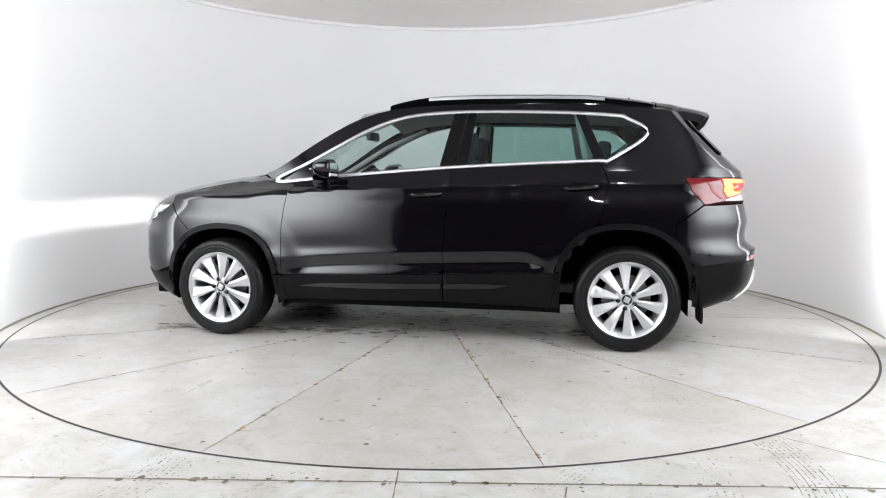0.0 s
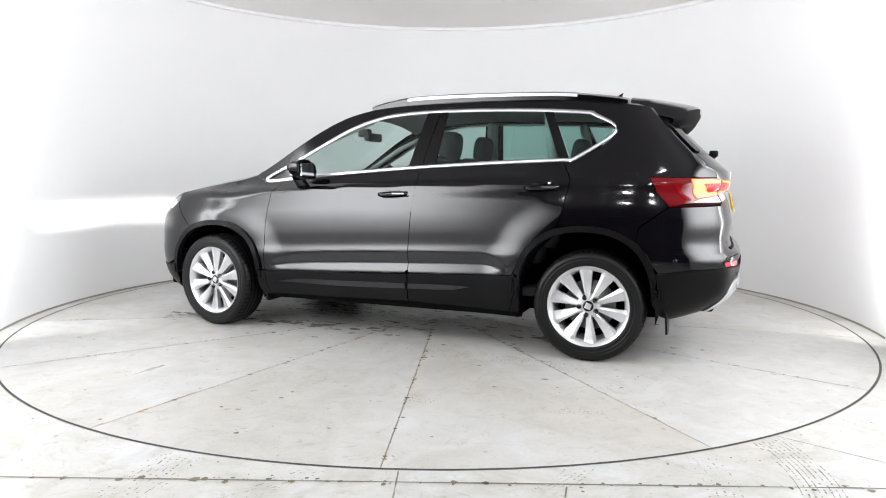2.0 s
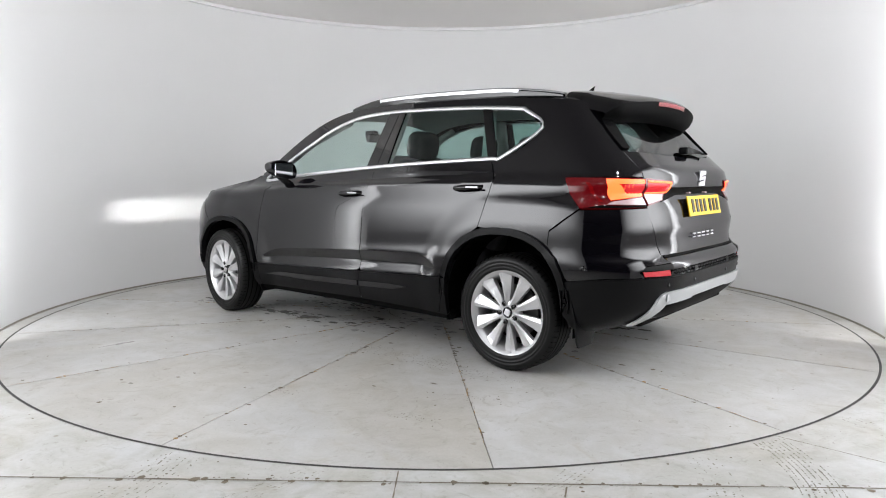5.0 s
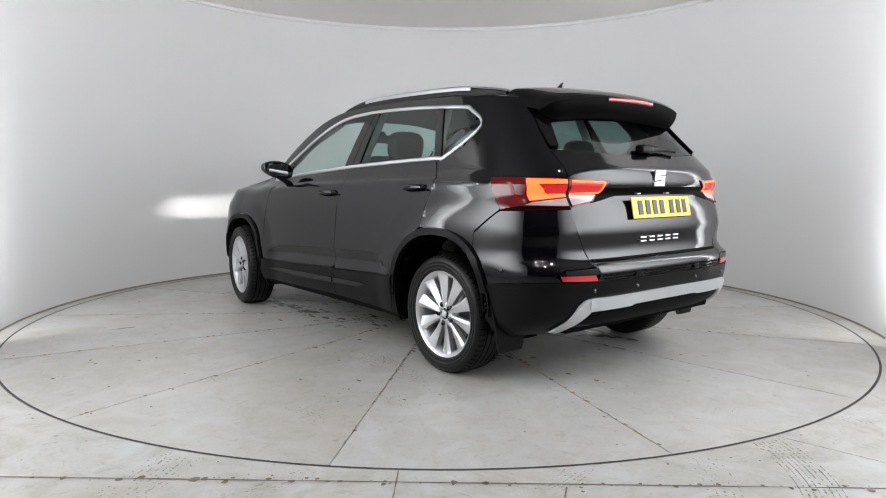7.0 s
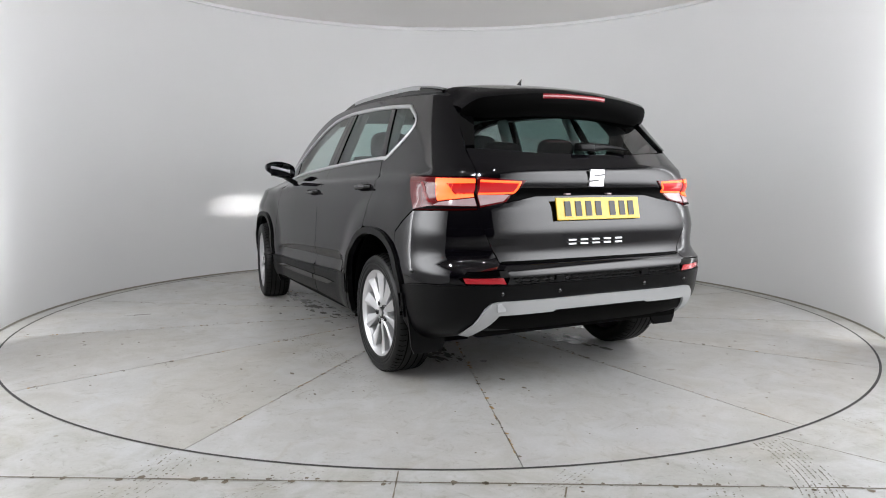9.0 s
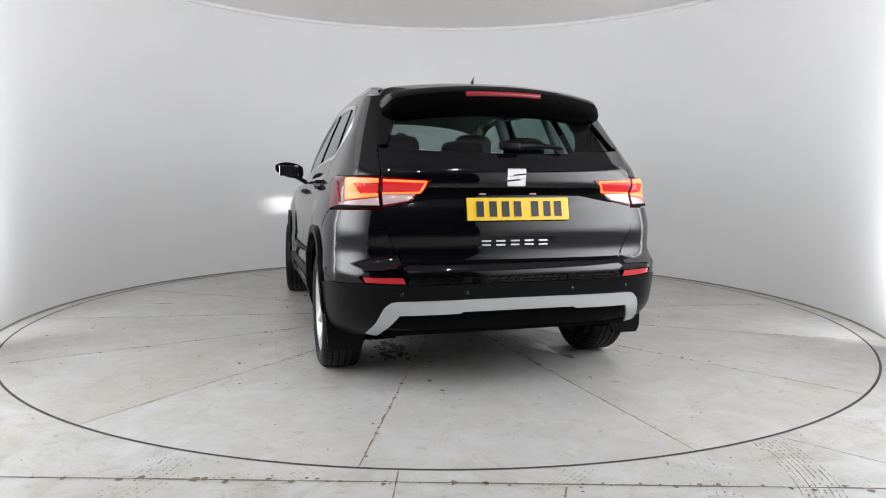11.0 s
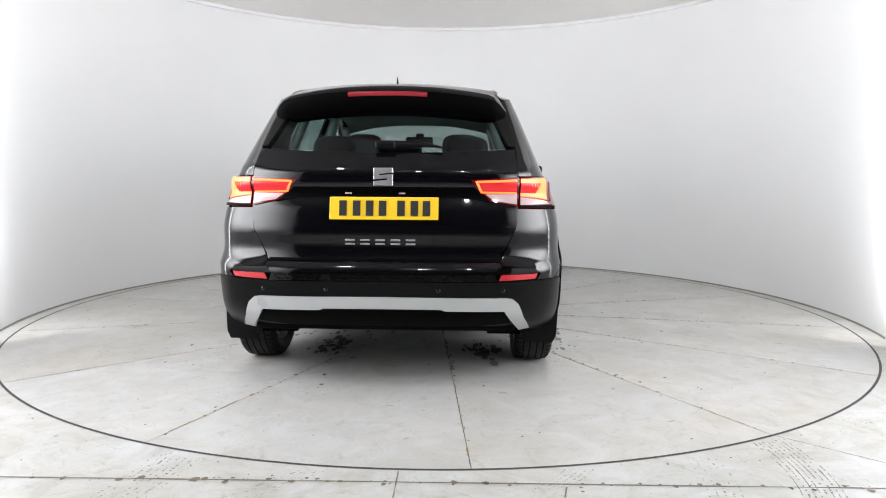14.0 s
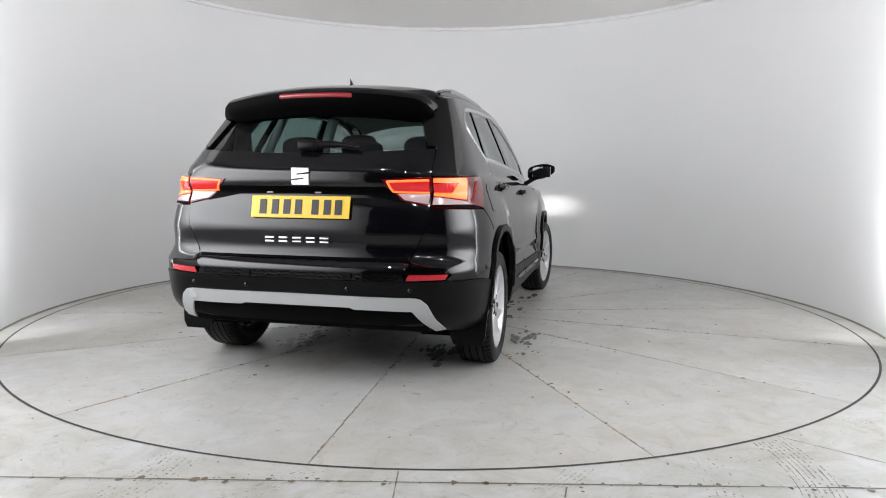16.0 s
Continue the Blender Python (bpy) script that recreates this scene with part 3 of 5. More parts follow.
def skin(u, z):
    """The outer surface on the car's left; u is x on the flank and runs round the corners."""
    if XS <= u <= XF:
        return Vector((u, side_y(u, z), z))
    if u < XS:
        a, n, x0, x1 = min(XS - u, math.pi / 2), NR, XS, tail(z)
    else:
        a, n, x0, x1 = min(u - XF, math.pi / 2), NF, XF, nose(z)
    c, s = math.cos(a), math.sin(a)
    r = (c**n + s**n) ** (-1 / n)
    return Vector((x0 + (x1 - x0) * r * s, side_y(x0, z) * r * c, z))


def out(u, z):
    e = 0.004
    n = (skin(u + e, z) - skin(u - e, z)).cross(skin(u, z + e) - skin(u, z - e))
    n = -n if n.y < 0 or (abs(n.y) < 1e-6) else n
    if u < XS - 0.8 and n.x > 0 or u > XF + 0.8 and n.x < 0:
        n = -n
    return n.normalized()


def ax(x, z):
    """The (u, z) of a point with that x on the flank or a corner."""
    if XS <= x <= XF:
        return (x, z)
    if x < XS:
        s = min(0.999, (XS - x) / (XS - tail(z)))
        return (XS - math.atan2(s, (1 - s**NR) ** (1 / NR)), z)
    s = min(0.999, (x - XF) / (nose(z) - XF))
    return (XF + math.atan2(s, (1 - s**NF) ** (1 / NF)), z)


def ay(y, z, front=False):
    """The (u, z) of a point with that y on the tail or nose."""
    x0, n = (XF, NF) if front else (XS, NR)
    c = min(0.999, max(0.0, y / side_y(x0, z)))
    a = math.atan2((1 - c**n) ** (1 / n), c)
    return (x0 + a if front else x0 - a, z)


def clip(poly, k, v, keep):
    res = []
    for i, p in enumerate(poly):
        q = poly[i - 1]
        ip, iq = (p[k] - v) * keep >= 0, (q[k] - v) * keep >= 0
        if ip != iq:
            t = (v - q[k]) / (p[k] - q[k])
            res.append(tuple(q[j] + t * (p[j] - q[j]) for j in (0, 1)))
        if ip:
            res.append(p)
    return res


def dense(poly, step=0.03):
    res = []
    for i, p in enumerate(poly):
        q = poly[(i + 1) % len(poly)]
        n = max(1, int(math.hypot(q[0] - p[0], q[1] - p[1]) / step))
        res += [(p[0] + (q[0] - p[0]) * j / n, p[1] + (q[1] - p[1]) * j / n) for j in range(n)]
    return res


def shrink(poly, d):
    """The outline moved inward by d."""
    area_ = sum(poly[i - 1][0] * p[1] - p[0] * poly[i - 1][1] for i, p in enumerate(poly))
    sg = 1 if area_ > 0 else -1
    res = []
    n = len(poly)
    for i in range(n):
        a, b, c = (Vector(poly[j % n]) for j in (i - 1, i, i + 1))
        e0, e1 = (b - a), (c - b)
        if e0.length < 1e-6 or e1.length < 1e-6:
            continue
        n0 = Vector((-e0.y, e0.x)).normalized() * sg
        n1 = Vector((-e1.y, e1.x)).normalized() * sg
        m = n0 + n1
        m = m / max(0.5, m.dot(m) / 2) if m.length > 1e-6 else n0
        res.append(tuple(b + m * d))
    return res


def sheet(poly, holes=(), lift=0.0, depth=0.014, gap=0.002, cell=0.03, side=1, both=False):
    """A panel of the car's skin inside an outline of (u, z) points, with a returned edge."""
    if gap:
        poly = shrink(poly, gap)
    for h in holes:
        i, j = min(((i, j) for i in range(len(poly)) for j in range(len(h))), key=lambda t: math.hypot(poly[t[0]][0] - h[t[1]][0], poly[t[0]][1] - h[t[1]][1]))
        orient = lambda q: sum(q[k - 1][0] * p[1] - p[0] * q[k - 1][1] for k, p in enumerate(q)) > 0
        hh = list(h) if orient(h) != orient(poly) else list(h)[::-1]
        j = min(range(len(hh)), key=lambda t: math.hypot(poly[i][0] - hh[t][0], poly[i][1] - hh[t][1]))
        poly = poly[: i + 1] + hh[j:] + hh[: j + 1] + poly[i:]
    bm = bmesh.new()
    cache = {}

    def vert(p):
        key = (round(p[0] * 5000), round(p[1] * 5000))
        if key not in cache:
            co = skin(*p)
            if lift:
                co = co + out(*p) * lift
            cache[key] = (bm.verts.new(co), p)
        return cache[key][0]

    us, zs = [p[0] for p in poly], [p[1] for p in poly]
    u = math.floor(min(us) / cell) * cell
    while u < max(us):
        col = clip(clip(poly, 0, u, 1), 0, u + cell, -1)
        if len(col) > 2:
            z = math.floor(min(zs) / cell) * cell
            while z < max(zs):
                f = clip(clip(col, 1, z, 1), 1, z + cell, -1)
                vs = []
                for p in f:
                    v = vert(p)
                    if v not in vs:
                        vs.append(v)
                if len(vs) > 2 and abs(sum(f[i - 1][0] * p[1] - p[0] * f[i - 1][1] for i, p in enumerate(f))) > 2e-7:
                    try:
                        bm.faces.new(vs)
                    except ValueError:
                        pass
                z += cell
        u += cell
    bmesh.ops.recalc_face_normals(bm, faces=bm.faces)
    bm.normal_update()
    tot = sum((f.normal.dot(Vector((f.calc_center_median().x * 0.35, f.calc_center_median().y, 0))) * f.calc_area() for f in bm.faces))
    if tot < 0:
        bmesh.ops.reverse_faces(bm, faces=bm.faces)
    if depth:
        uv = {v: p for v, p in cache.values()}
        rim = [e for e in bm.edges if e.is_boundary]
        inner = {}
        for e in rim:
            for v in e.verts:
                if v not in inner:
                    inner[v] = bm.verts.new(v.co - out(*uv[v]) * depth)
        for e in rim:
            f = e.link_faces[0]
            a, b = e.verts
            ls = [l.vert for l in f.loops]
            if ls[(ls.index(a) + 1) % len(ls)] != b:
                a, b = b, a
            nf = bm.faces.new((b, a, inner[a], inner[b]))
            e.smooth = False
    if side < 0:
        for v in bm.verts:
            v.co.y = -v.co.y
        bmesh.ops.reverse_faces(bm, faces=bm.faces)
    return bm


def full(poly, **kw):
    """A panel that crosses the car's middle: the left half outline, mirrored and joined."""
    bm = sheet(poly, gap=0, depth=0, **kw)
    geom = list(bm.verts) + list(bm.edges) + list(bm.faces)
    res = bmesh.ops.duplicate(bm, geom=geom)
    vs = [g for g in res["geom"] if isinstance(g, bmesh.types.BMVert)]
    fs = [g for g in res["geom"] if isinstance(g, bmesh.types.BMFace)]
    for v in vs:
        v.co.y = -v.co.y
    bmesh.ops.reverse_faces(bm, faces=fs)
    bmesh.ops.remove_doubles(bm, verts=bm.verts, dist=0.004)
    bm.normal_update()
    rim = [e for e in bm.edges if e.is_boundary]
    ex = bmesh.ops.extrude_edge_only(bm, edges=rim)
    for v in [g for g in ex["geom"] if isinstance(g, bmesh.types.BMVert)]:
        v.co += Vector((0.014 if v.co.x < 0 else -0.014, 0, 0))
    for e in rim:
        e.smooth = False
    return bm


def arch(cx, cz, r, n=2.35, zlow=0.42, cnt=26, stretch=1.0):
    """A wheel arch's outline from its front foot over the top to its rear foot."""
    res = []
    for i in range(cnt + 1):
        a = math.pi * i / cnt
        c, s = math.cos(a), math.sin(a)
        k = (abs(c) ** n + abs(s) ** n) ** (-1 / n)
        res.append((cx + r * k * c, cz + r * k * s))
    res = [(res[0][0] + 0.0, zlow)] + res + [(res[-1][0], zlow)]
    return res


# ---- the car ----
CAR = new("car")
tagged(CAR, "glossy black five-door SUV with silver roof rails and lit lamps", "car")

R_OUT, R_IN = arch(-1.30, 0.375, 0.418, zlow=0.50), arch(-1.30, 0.375, 0.382, zlow=0.49)
F_OUT, F_IN = arch(1.305, 0.355, 0.395, zlow=0.43), arch(1.305, 0.355, 0.362, zlow=0.42)
F_CUT = next(i for i, p in enumerate(F_OUT) if i > 1 and p[0] < 1.57)
R_CUT = next(i for i, p in enumerate(R_OUT) if i > 1 and p[0] < -1.57)
B_LINE = [(-0.244, 1.110), (-0.205, 0.833), (-0.190, 0.60), (-0.188, 0.477)]
F_LINE = [(0.80, 1.030), (0.858, 0.964), (0.889, 0.744), (0.886, 0.50), (0.884, 0.424)]
R_LINE = [(-1.150, 1.160), (-1.202, 1.05), (-1.165, 0.86), (-1.143, 0.79)]
DLO = [(0.978, 1.031), (0.75, 1.162), (0.535, 1.280), (0.344, 1.382), (0.157, 1.450), (-0.028, 1.482), (-0.318, 1.496), (-0.70, 1.492), (-1.004, 1.480), (-1.261, 1.461), (-1.312, 1.445), (-1.447, 1.340), (-1.200, 1.166), (-1.147, 1.166), (-0.70, 1.148), (-0.223, 1.122), (0.20, 1.091), (0.537, 1.063)]


def fwd(poly, front=False):
    return [ax(x, z) for x, z in poly]


def span(line, x0, x1, n=10):
    return [(x0 + (x1 - x0) * i / n, line(x0 + (x1 - x0) * i / n)) for i in range(n + 1)]


def handle(side, parent, x, z):
    y = side_y(x, z)
    rows_ = []
    for i in range(13):
        t = i / 12
        k = math.sin(math.pi * t)
        px = x - 0.105 + 0.21 * t
        h = 0.011 + 0.005 * k
        o = side_y(px, z) + 0.004 + 0.030 * min(1, k * 2.2)
        w = 0.016
        ring = []
        for j in range(9):
            a = 2 * math.pi * j / 8
            ring.append((px, side * (o - w / 2 + w / 2 * math.cos(a)), z - 0.012 * (t - 0.5) + h * math.sin(a)))
        rows_.append(ring)
    bm = grid(rows_)
    bmesh.ops.recalc_face_normals(bm, faces=bm.faces)
    ob = part("handle", bm, M_GLOSS, parent, "gloss black door handle with chrome inlay")
    bm = bmesh.new()
    box(bm, (x - 0.055, side * (y + 0.0375), z + 0.003), (0.085, 0.003, 0.010), bevel=0.001)
    part("inlay", bm, M_DCHROME, ob, "chrome strip in the handle", smooth=False)
    # hollow behind the grip
    bm = sheet([(x - 0.075, z - 0.002), (x - 0.055, z + 0.026), (x + 0.05, z + 0.026), (x + 0.075, z), (x + 0.045, z - 0.032), (x - 0.045, z - 0.032)], lift=0.0015, depth=0.001, gap=0, cell=0.02, side=side)
    part("handle_recess", bm, M_GLOSS, parent, "dark hollow behind the handle")


def doors(side):
    # front door
    poly = F_LINE[1:] + span(clad, 0.86, -0.16, 8) + B_LINE[::-1] + [(-0.223, 1.118), (0.20, 1.087), (0.537, 1.059), (0.80, 1.040)]
    fd = part("front_door", sheet(poly, side=side, cell=0.015), M_PAINT, CAR, "glossy black front door")
    handle(side, fd, -0.07, 0.957)
    poly = [(0.884, 0.420), (0.849, 0.262)] + [(0.4, 0.266), (-0.187, 0.276)] + [(-0.188, 0.454)] + [(0.3, 0.437)]
    dc = part("door_cladding", sheet(poly, lift=0.010, depth=0.03, side=side), M_CLAD, fd, "dark grey plastic door cladding")
    poly = [(0.79, 0.352), (0.60, 0.378), (0.2, 0.386), (-0.178, 0.394), (-0.178, 0.362), (0.3, 0.348)]
    part("moulding", sheet(poly, lift=0.022, depth=0.02, side=side, gap=0.0), M_PAINT, dc)
    pane = [(0.905, 1.045), (0.75, 1.142), (0.535, 1.262), (0.344, 1.364), (0.157, 1.433), (-0.028, 1.465), (-0.235, 1.479), (-0.155, 1.128), (0.20, 1.102), (0.537, 1.075)]
    part("window_pane", sheet(pane, lift=-0.006, depth=0.004, gap=0, side=side), M_GLASS, fd, "green-tinted front side window")
    sail = [(0.93, 1.040), (0.70, 1.170), (0.675, 1.150), (0.655, 1.068)]
    part("mirror_sail", sheet(sail, lift=-0.002, depth=0.006, gap=0, side=side, cell=0.02), M_GLOSS, fd, "gloss black corner behind the mirror")
    pil = [(-0.222, 1.481), (-0.312, 1.485), (-0.236, 1.126), (-0.143, 1.120)]
    part("pillar_cover", sheet(pil, lift=0.0, depth=0.012, gap=0.001, side=side), M_GLOSS, fd, "gloss black door pillar")
    # rear door
    r_arc = [p for p in R_OUT if p[0] > -1.143 and p[1] > 0.49]
    poly = [(-0.223, 1.118)] + B_LINE[1:] + span(clad, -0.20, -0.885, 6) + [(p[0] + 0.0, p[1]) for p in r_arc if p[0] < -0.87] + R_LINE[::-1][0:] + [(-1.147, 1.162), (-0.70, 1.144)]
    rd = part("rear_door", sheet(poly, side=side, cell=0.015), M_PAINT, CAR, "glossy black rear door")
    handle(side, rd, -1.035, 1.008)
    poly = [(-0.192, 0.455), (-0.192, 0.276), (-0.86, 0.262), (-0.90, 0.40), (-0.882, 0.484)]
    dc = part("door_cladding", sheet(poly, lift=0.010, depth=0.03, side=side), M_CLAD, rd, "dark grey plastic door cladding")
    poly = [(-0.198, 0.394), (-0.45, 0.402), (-0.62, 0.399), (-0.5, 0.372), (-0.198, 0.362)]
    part("moulding", sheet(poly, lift=0.022, depth=0.02, side=side, gap=0.0), M_PAINT, dc)
    pane = [(-0.36, 1.482), (-0.70, 1.478), (-1.000, 1.466), (-1.125, 1.178), (-0.70, 1.160), (-0.325, 1.140)]
    part("window_pane", sheet(pane, lift=-0.006, depth=0.004, gap=0, side=side), M_GLASS2, rd, "dark green-tinted rear side window")
    pil = [(-0.316, 1.485), (-0.366, 1.485), (-0.330, 1.134), (-0.240, 1.128)]
    part("pillar_cover", sheet(pil, lift=0.0, depth=0.012, gap=0.001, side=side), M_GLOSS, rd, "gloss black door pillar")
    pil = [(-0.995, 1.470), (-1.058, 1.466), (-1.185, 1.172), (-1.120, 1.174)]
    part("pillar_cover", sheet(pil, lift=0.0, depth=0.012, gap=0.001, side=side), M_GLOSS, rd, "gloss black door pillar")
    return fd, rd


def strip(line, w, lift, side, closed=True):
    """A raised bead along a line of (u, z) points on the skin."""
    rows_ = []
    if not closed:
        fine = []
        for p, q in zip(line, line[1:]):
            n = max(2, int(math.hypot(q[0] - p[0], q[1] - p[1]) / 0.008))
            fine += [(p[0] + (q[0] - p[0]) * i / n, p[1] + (q[1] - p[1]) * i / n) for i in range(n)]
        line = fine + [line[-1]]
    n = len(line)
    for i, p in enumerate(line):
        a, b = (line[i - 1], line[(i + 1) % n]) if closed else (line[max(i - 1, 0)], line[min(i + 1, n - 1)])
        d = Vector((b[0] - a[0], b[1] - a[1])).normalized()
        q = Vector((-d.y, d.x)) * w / 2
        nn = out(*p)
        pts = []
        for k, l in ((-1, -0.006), (-1, lift * 0.6), (-0.5, lift), (0.5, lift), (1, lift * 0.6), (1, -0.006)):
            c = skin(p[0] + q.x * k, p[1] + q.y * k) + nn * l
            pts.append((c.x, side * c.y, c.z))
        rows_.append(pts)
    bm = grid(rows_, closed)
    bmesh.ops.recalc_face_normals(bm, faces=bm.faces)
    return bm


def smooth_line(pts, n=6, closed=True):
    res = []
    m = len(pts)
    for i in range(m if closed else m - 1):
        p0, p1, p2, p3 = (Vector(pts[j % m] if closed else pts[min(max(j, 0), m - 1)]) for j in (i - 1, i, i + 1, i + 2))
        for k in range(n):
            t = k / n
            q = 0.5 * ((2 * p1) + (p2 - p0) * t + (2 * p0 - 5 * p1 + 4 * p2 - p3) * t * t + (3 * p1 - p0 - 3 * p2 + p3) * t**3)
            res.append((q.x, q.y))
    return res if closed else res + [tuple(pts[-1])]


def body_sides(side):
    # front fender
    top = [(x, edge(x) - 0.004) for x in (1.07, 1.13, 1.25, 1.4, 1.55, 1.70)]
    poly = [(0.884, 0.424)] + [p for p in F_OUT[F_CUT:][::-1] if p[1] > 0.425] + [(1.62, 0.78), (1.70, 0.885)] + top[::-1] + [(0.99, 1.030), (0.80, 1.036), (0.858, 0.964), (0.889, 0.744), (0.886, 0.50)]
    fender = part("front_fender", sheet(fwd(poly), side=side), M_PAINT, CAR, "glossy black front wing")
    # front bumper half flank
    arc = [p for p in F_OUT[: F_CUT + 1] if p[1] > 0.43]
    poly = [ax(*p) for p in arc] + [ax(1.62, 0.778), ax(1.70, 0.880), ax(1.93, 0.72), ay(0.42, 0.70, True), ay(0.40, 0.42, True), ax(1.85, 0.40)]
    part("bumper_corner", sheet(poly, side=side), M_PAINT, CAR, "glossy black front bumper corner")
    # headlamp
    poly = [ax(1.705, 0.885), ax(1.80, 0.880), ay(0.62, 0.845, True), ay(0.40, 0.80, True), ay(0.42, 0.705, True), ax(1.935, 0.725)]
    lamp = part("headlight", sheet(poly, depth=0.02, side=side), M_LENS, CAR, "clear lit headlamp")
    part("reflector", sheet(poly, lift=-0.11, depth=0.0, gap=0.006, side=side), M_LAMPW, lamp, "silver headlamp bowl")
    poly = [ax(1.78, 0.868), ay(0.66, 0.845, True), ay(0.50, 0.818, True), ay(0.50, 0.808, True), ay(0.66, 0.833, True)]
    part("led", sheet(poly, lift=-0.018, depth=0.004, gap=0, side=side), M_HEAD, lamp, "white glowing headlamp element")
    # projector: a small bright source at the end of a dark slot
    px, py, pz = 1.875, side * 0.60, 0.748
    bm = bmesh.new()
    box(bm, (px, py, pz + 0.001), (0.002, 0.040, 0.007))
    part("lamp_source", bm, M_BEAM, lamp, "bright white headlamp source", smooth=False)
    bm = bmesh.new()
    for c, d in (((0.036, 0, 0.0095), (0.09, 0.084, 0.004)), ((0.036, 0, -0.0095), (0.09, 0.084, 0.004)), ((0.036, 0.040, 0), (0.09, 0.004, 0.019)), ((0.036, -0.040, 0), (0.09, 0.004, 0.019)), ((-0.011, 0, 0), (0.004, 0.084, 0.023))):
        box(bm, (px + c[0], py + c[1], pz + c[2]), d)
    part("projector", bm, M_DARK, lamp, smooth=False)
    # arch cladding, front and rear
    f_ring = [p for p in F_OUT] + [p for p in F_IN[::-1]]
    part("arch_cladding", sheet(fwd(f_ring), lift=0.016, depth=0.035, gap=0, side=side, cell=0.025), M_CLAD, CAR, "dark grey plastic wheel arch trim")
    r_ring = [p for p in R_OUT] + [p for p in R_IN[::-1]]
    part("arch_cladding", sheet(fwd(r_ring), lift=0.016, depth=0.035, gap=0, side=side, cell=0.025), M_CLAD, CAR, "dark grey plastic wheel arch trim")
    # piece of sill in front of and behind the doors
    poly = [(0.884, 0.420), (0.945, 0.42), (0.93, 0.30), (0.90, 0.25), (0.849, 0.262)]
    part("sill_end", sheet(poly, lift=0.009, depth=0.03, side=side), M_CLAD, CAR)
    poly = [(-0.86, 0.262), (-0.92, 0.258), (-0.93, 0.48), (-0.882, 0.484), (-0.90, 0.40)]
    part("sill_end", sheet(poly, lift=0.009, depth=0.03, side=side), M_CLAD, CAR)
    poly = [(0.93, 0.262), (0.93, 0.215), (-0.93, 0.215), (-0.93, 0.262)]
    part("sill", sheet(poly, lift=-0.012, depth=0.05, side=side), M_DARK, CAR, "black underside of the sill")
    # roof side with the door frames, above the windows
    top = [(x, edge(x)) for x in (1.06, 1.0, 0.9, 0.8, 0.7, 0.6, 0.5, 0.4, 0.3, 0.205, 0.1, 0, -0.2, -0.4, -0.65, -0.9, -1.1, -1.3)]
    rim = [(0.985, 1.036)] + DLO[1:10]
    poly = rim + [ax(-1.30, 1.513)] + top[::-1][1:]
    part("roof_side", sheet(poly, gap=0, side=side), M_PAINT, CAR, "glossy black roof side and windscreen pillar")
    # quarter panel, round to the tailgate joint
    poly = [ax(*p) for p in [(-1.30, 1.513), (-1.261, 1.463), (-1.312, 1.449), (-1.450, 1.340), (-1.203, 1.164), (-1.155, 1.162), (-1.202, 1.05), (-1.165, 0.86), (-1.143, 0.79)]]
    poly += [ax(*p) for p in R_OUT[: R_CUT + 1] if p[0] < -1.15 and p[1] > 0.6]
    poly += [ax(-1.60, 0.795), ax(-1.755, 0.912), ax(-1.645, 1.070), ay(0.655, 1.072), ay(0.650, 1.14), ay(0.648, 1.19), ay(0.640, 1.23), ay(0.615, 1.32), ay(0.585, 1.40), ay(0.55, 1.468), ax(-1.60, 1.486), ax(-1.5, 1.499)]
    part("quarter_panel", sheet(poly, side=side), M_PAINT, CAR, "glossy black rear quarter panel")
    pane = [(-1.060, 1.464), (-1.255, 1.446), (-1.300, 1.432), ax(-1.428, 1.338), (-1.198, 1.180), (-1.185, 1.180)]
    part("quarter_window", sheet(pane, lift=-0.006, depth=0.004, gap=0, side=side), M_GLASS2, CAR, "dark-tinted rear quarter window")
    # chrome round the windows
    line = smooth_line(shrink(DLO, 0.006), 5)
    part("window_trim", strip([ax(*p) for p in line], 0.020, 0.005, side), M_CHROME, CAR, "satin chrome window surround")
    # tail lamp on the body
    poly = [ax(-1.645, 1.067), ax(-1.80, 1.067), ay(0.657, 1.067), ay(0.657, 0.921), ax(-1.757, 0.911)]
    lamp = part("tail_light", sheet(poly, lift=0.006, depth=0.03, side=side, cell=0.02), M_REDLENS, CAR, "lit red tail lamp")
    wedge = [ay(0.662, 1.056), ax(-1.862, 1.056), ax(-1.892, 0.954), ay(0.662, 0.974), ay(0.662, 0.994), ax(-1.945, 0.984), ax(-1.918, 1.038), ay(0.662, 1.041)]
    part("led_bar", sheet(wedge, lift=0.012, depth=0.005, gap=0, side=side, cell=0.02), M_LED, lamp, "glowing orange-red light wedge")
    poly = [ay(0.662, 1.038), ax(-1.922, 1.035), ax(-1.946, 0.988), ay(0.662, 0.997)]
    part("inner_lens", sheet(poly, lift=0.0095, depth=0.003, gap=0.001, side=side, cell=0.02), M_REDGLOW, lamp, "red glowing lens between the light bars")
    chevron = [ax(-1.765, 1.045), ax(-1.785, 1.045), ax(-1.865, 0.945), ax(-1.848, 0.945)]
    part("chevron", sheet(chevron, lift=0.0085, depth=0.002, gap=0, side=side, cell=0.02), M_DARKRED, lamp, "dim red reflector line")
    poly = [ay(0.662, 0.968), ax(-1.905, 0.948), ax(-1.88, 0.934), ay(0.662, 0.932)]
    part("reverse_lens", sheet(poly, lift=0.0085, depth=0.003, gap=0, side=side, cell=0.02), M_WLENS, lamp, "pale clear lens")
    part("lamp_foot", sheet([ay(0.659, 0.930), ax(-1.86, 0.930), ax(-1.775, 0.914), ay(0.659, 0.922)], lift=0.0078, depth=0.003, gap=0, side=side, cell=0.02), M_BLACKP, lamp, "black lower edge of the lamp")
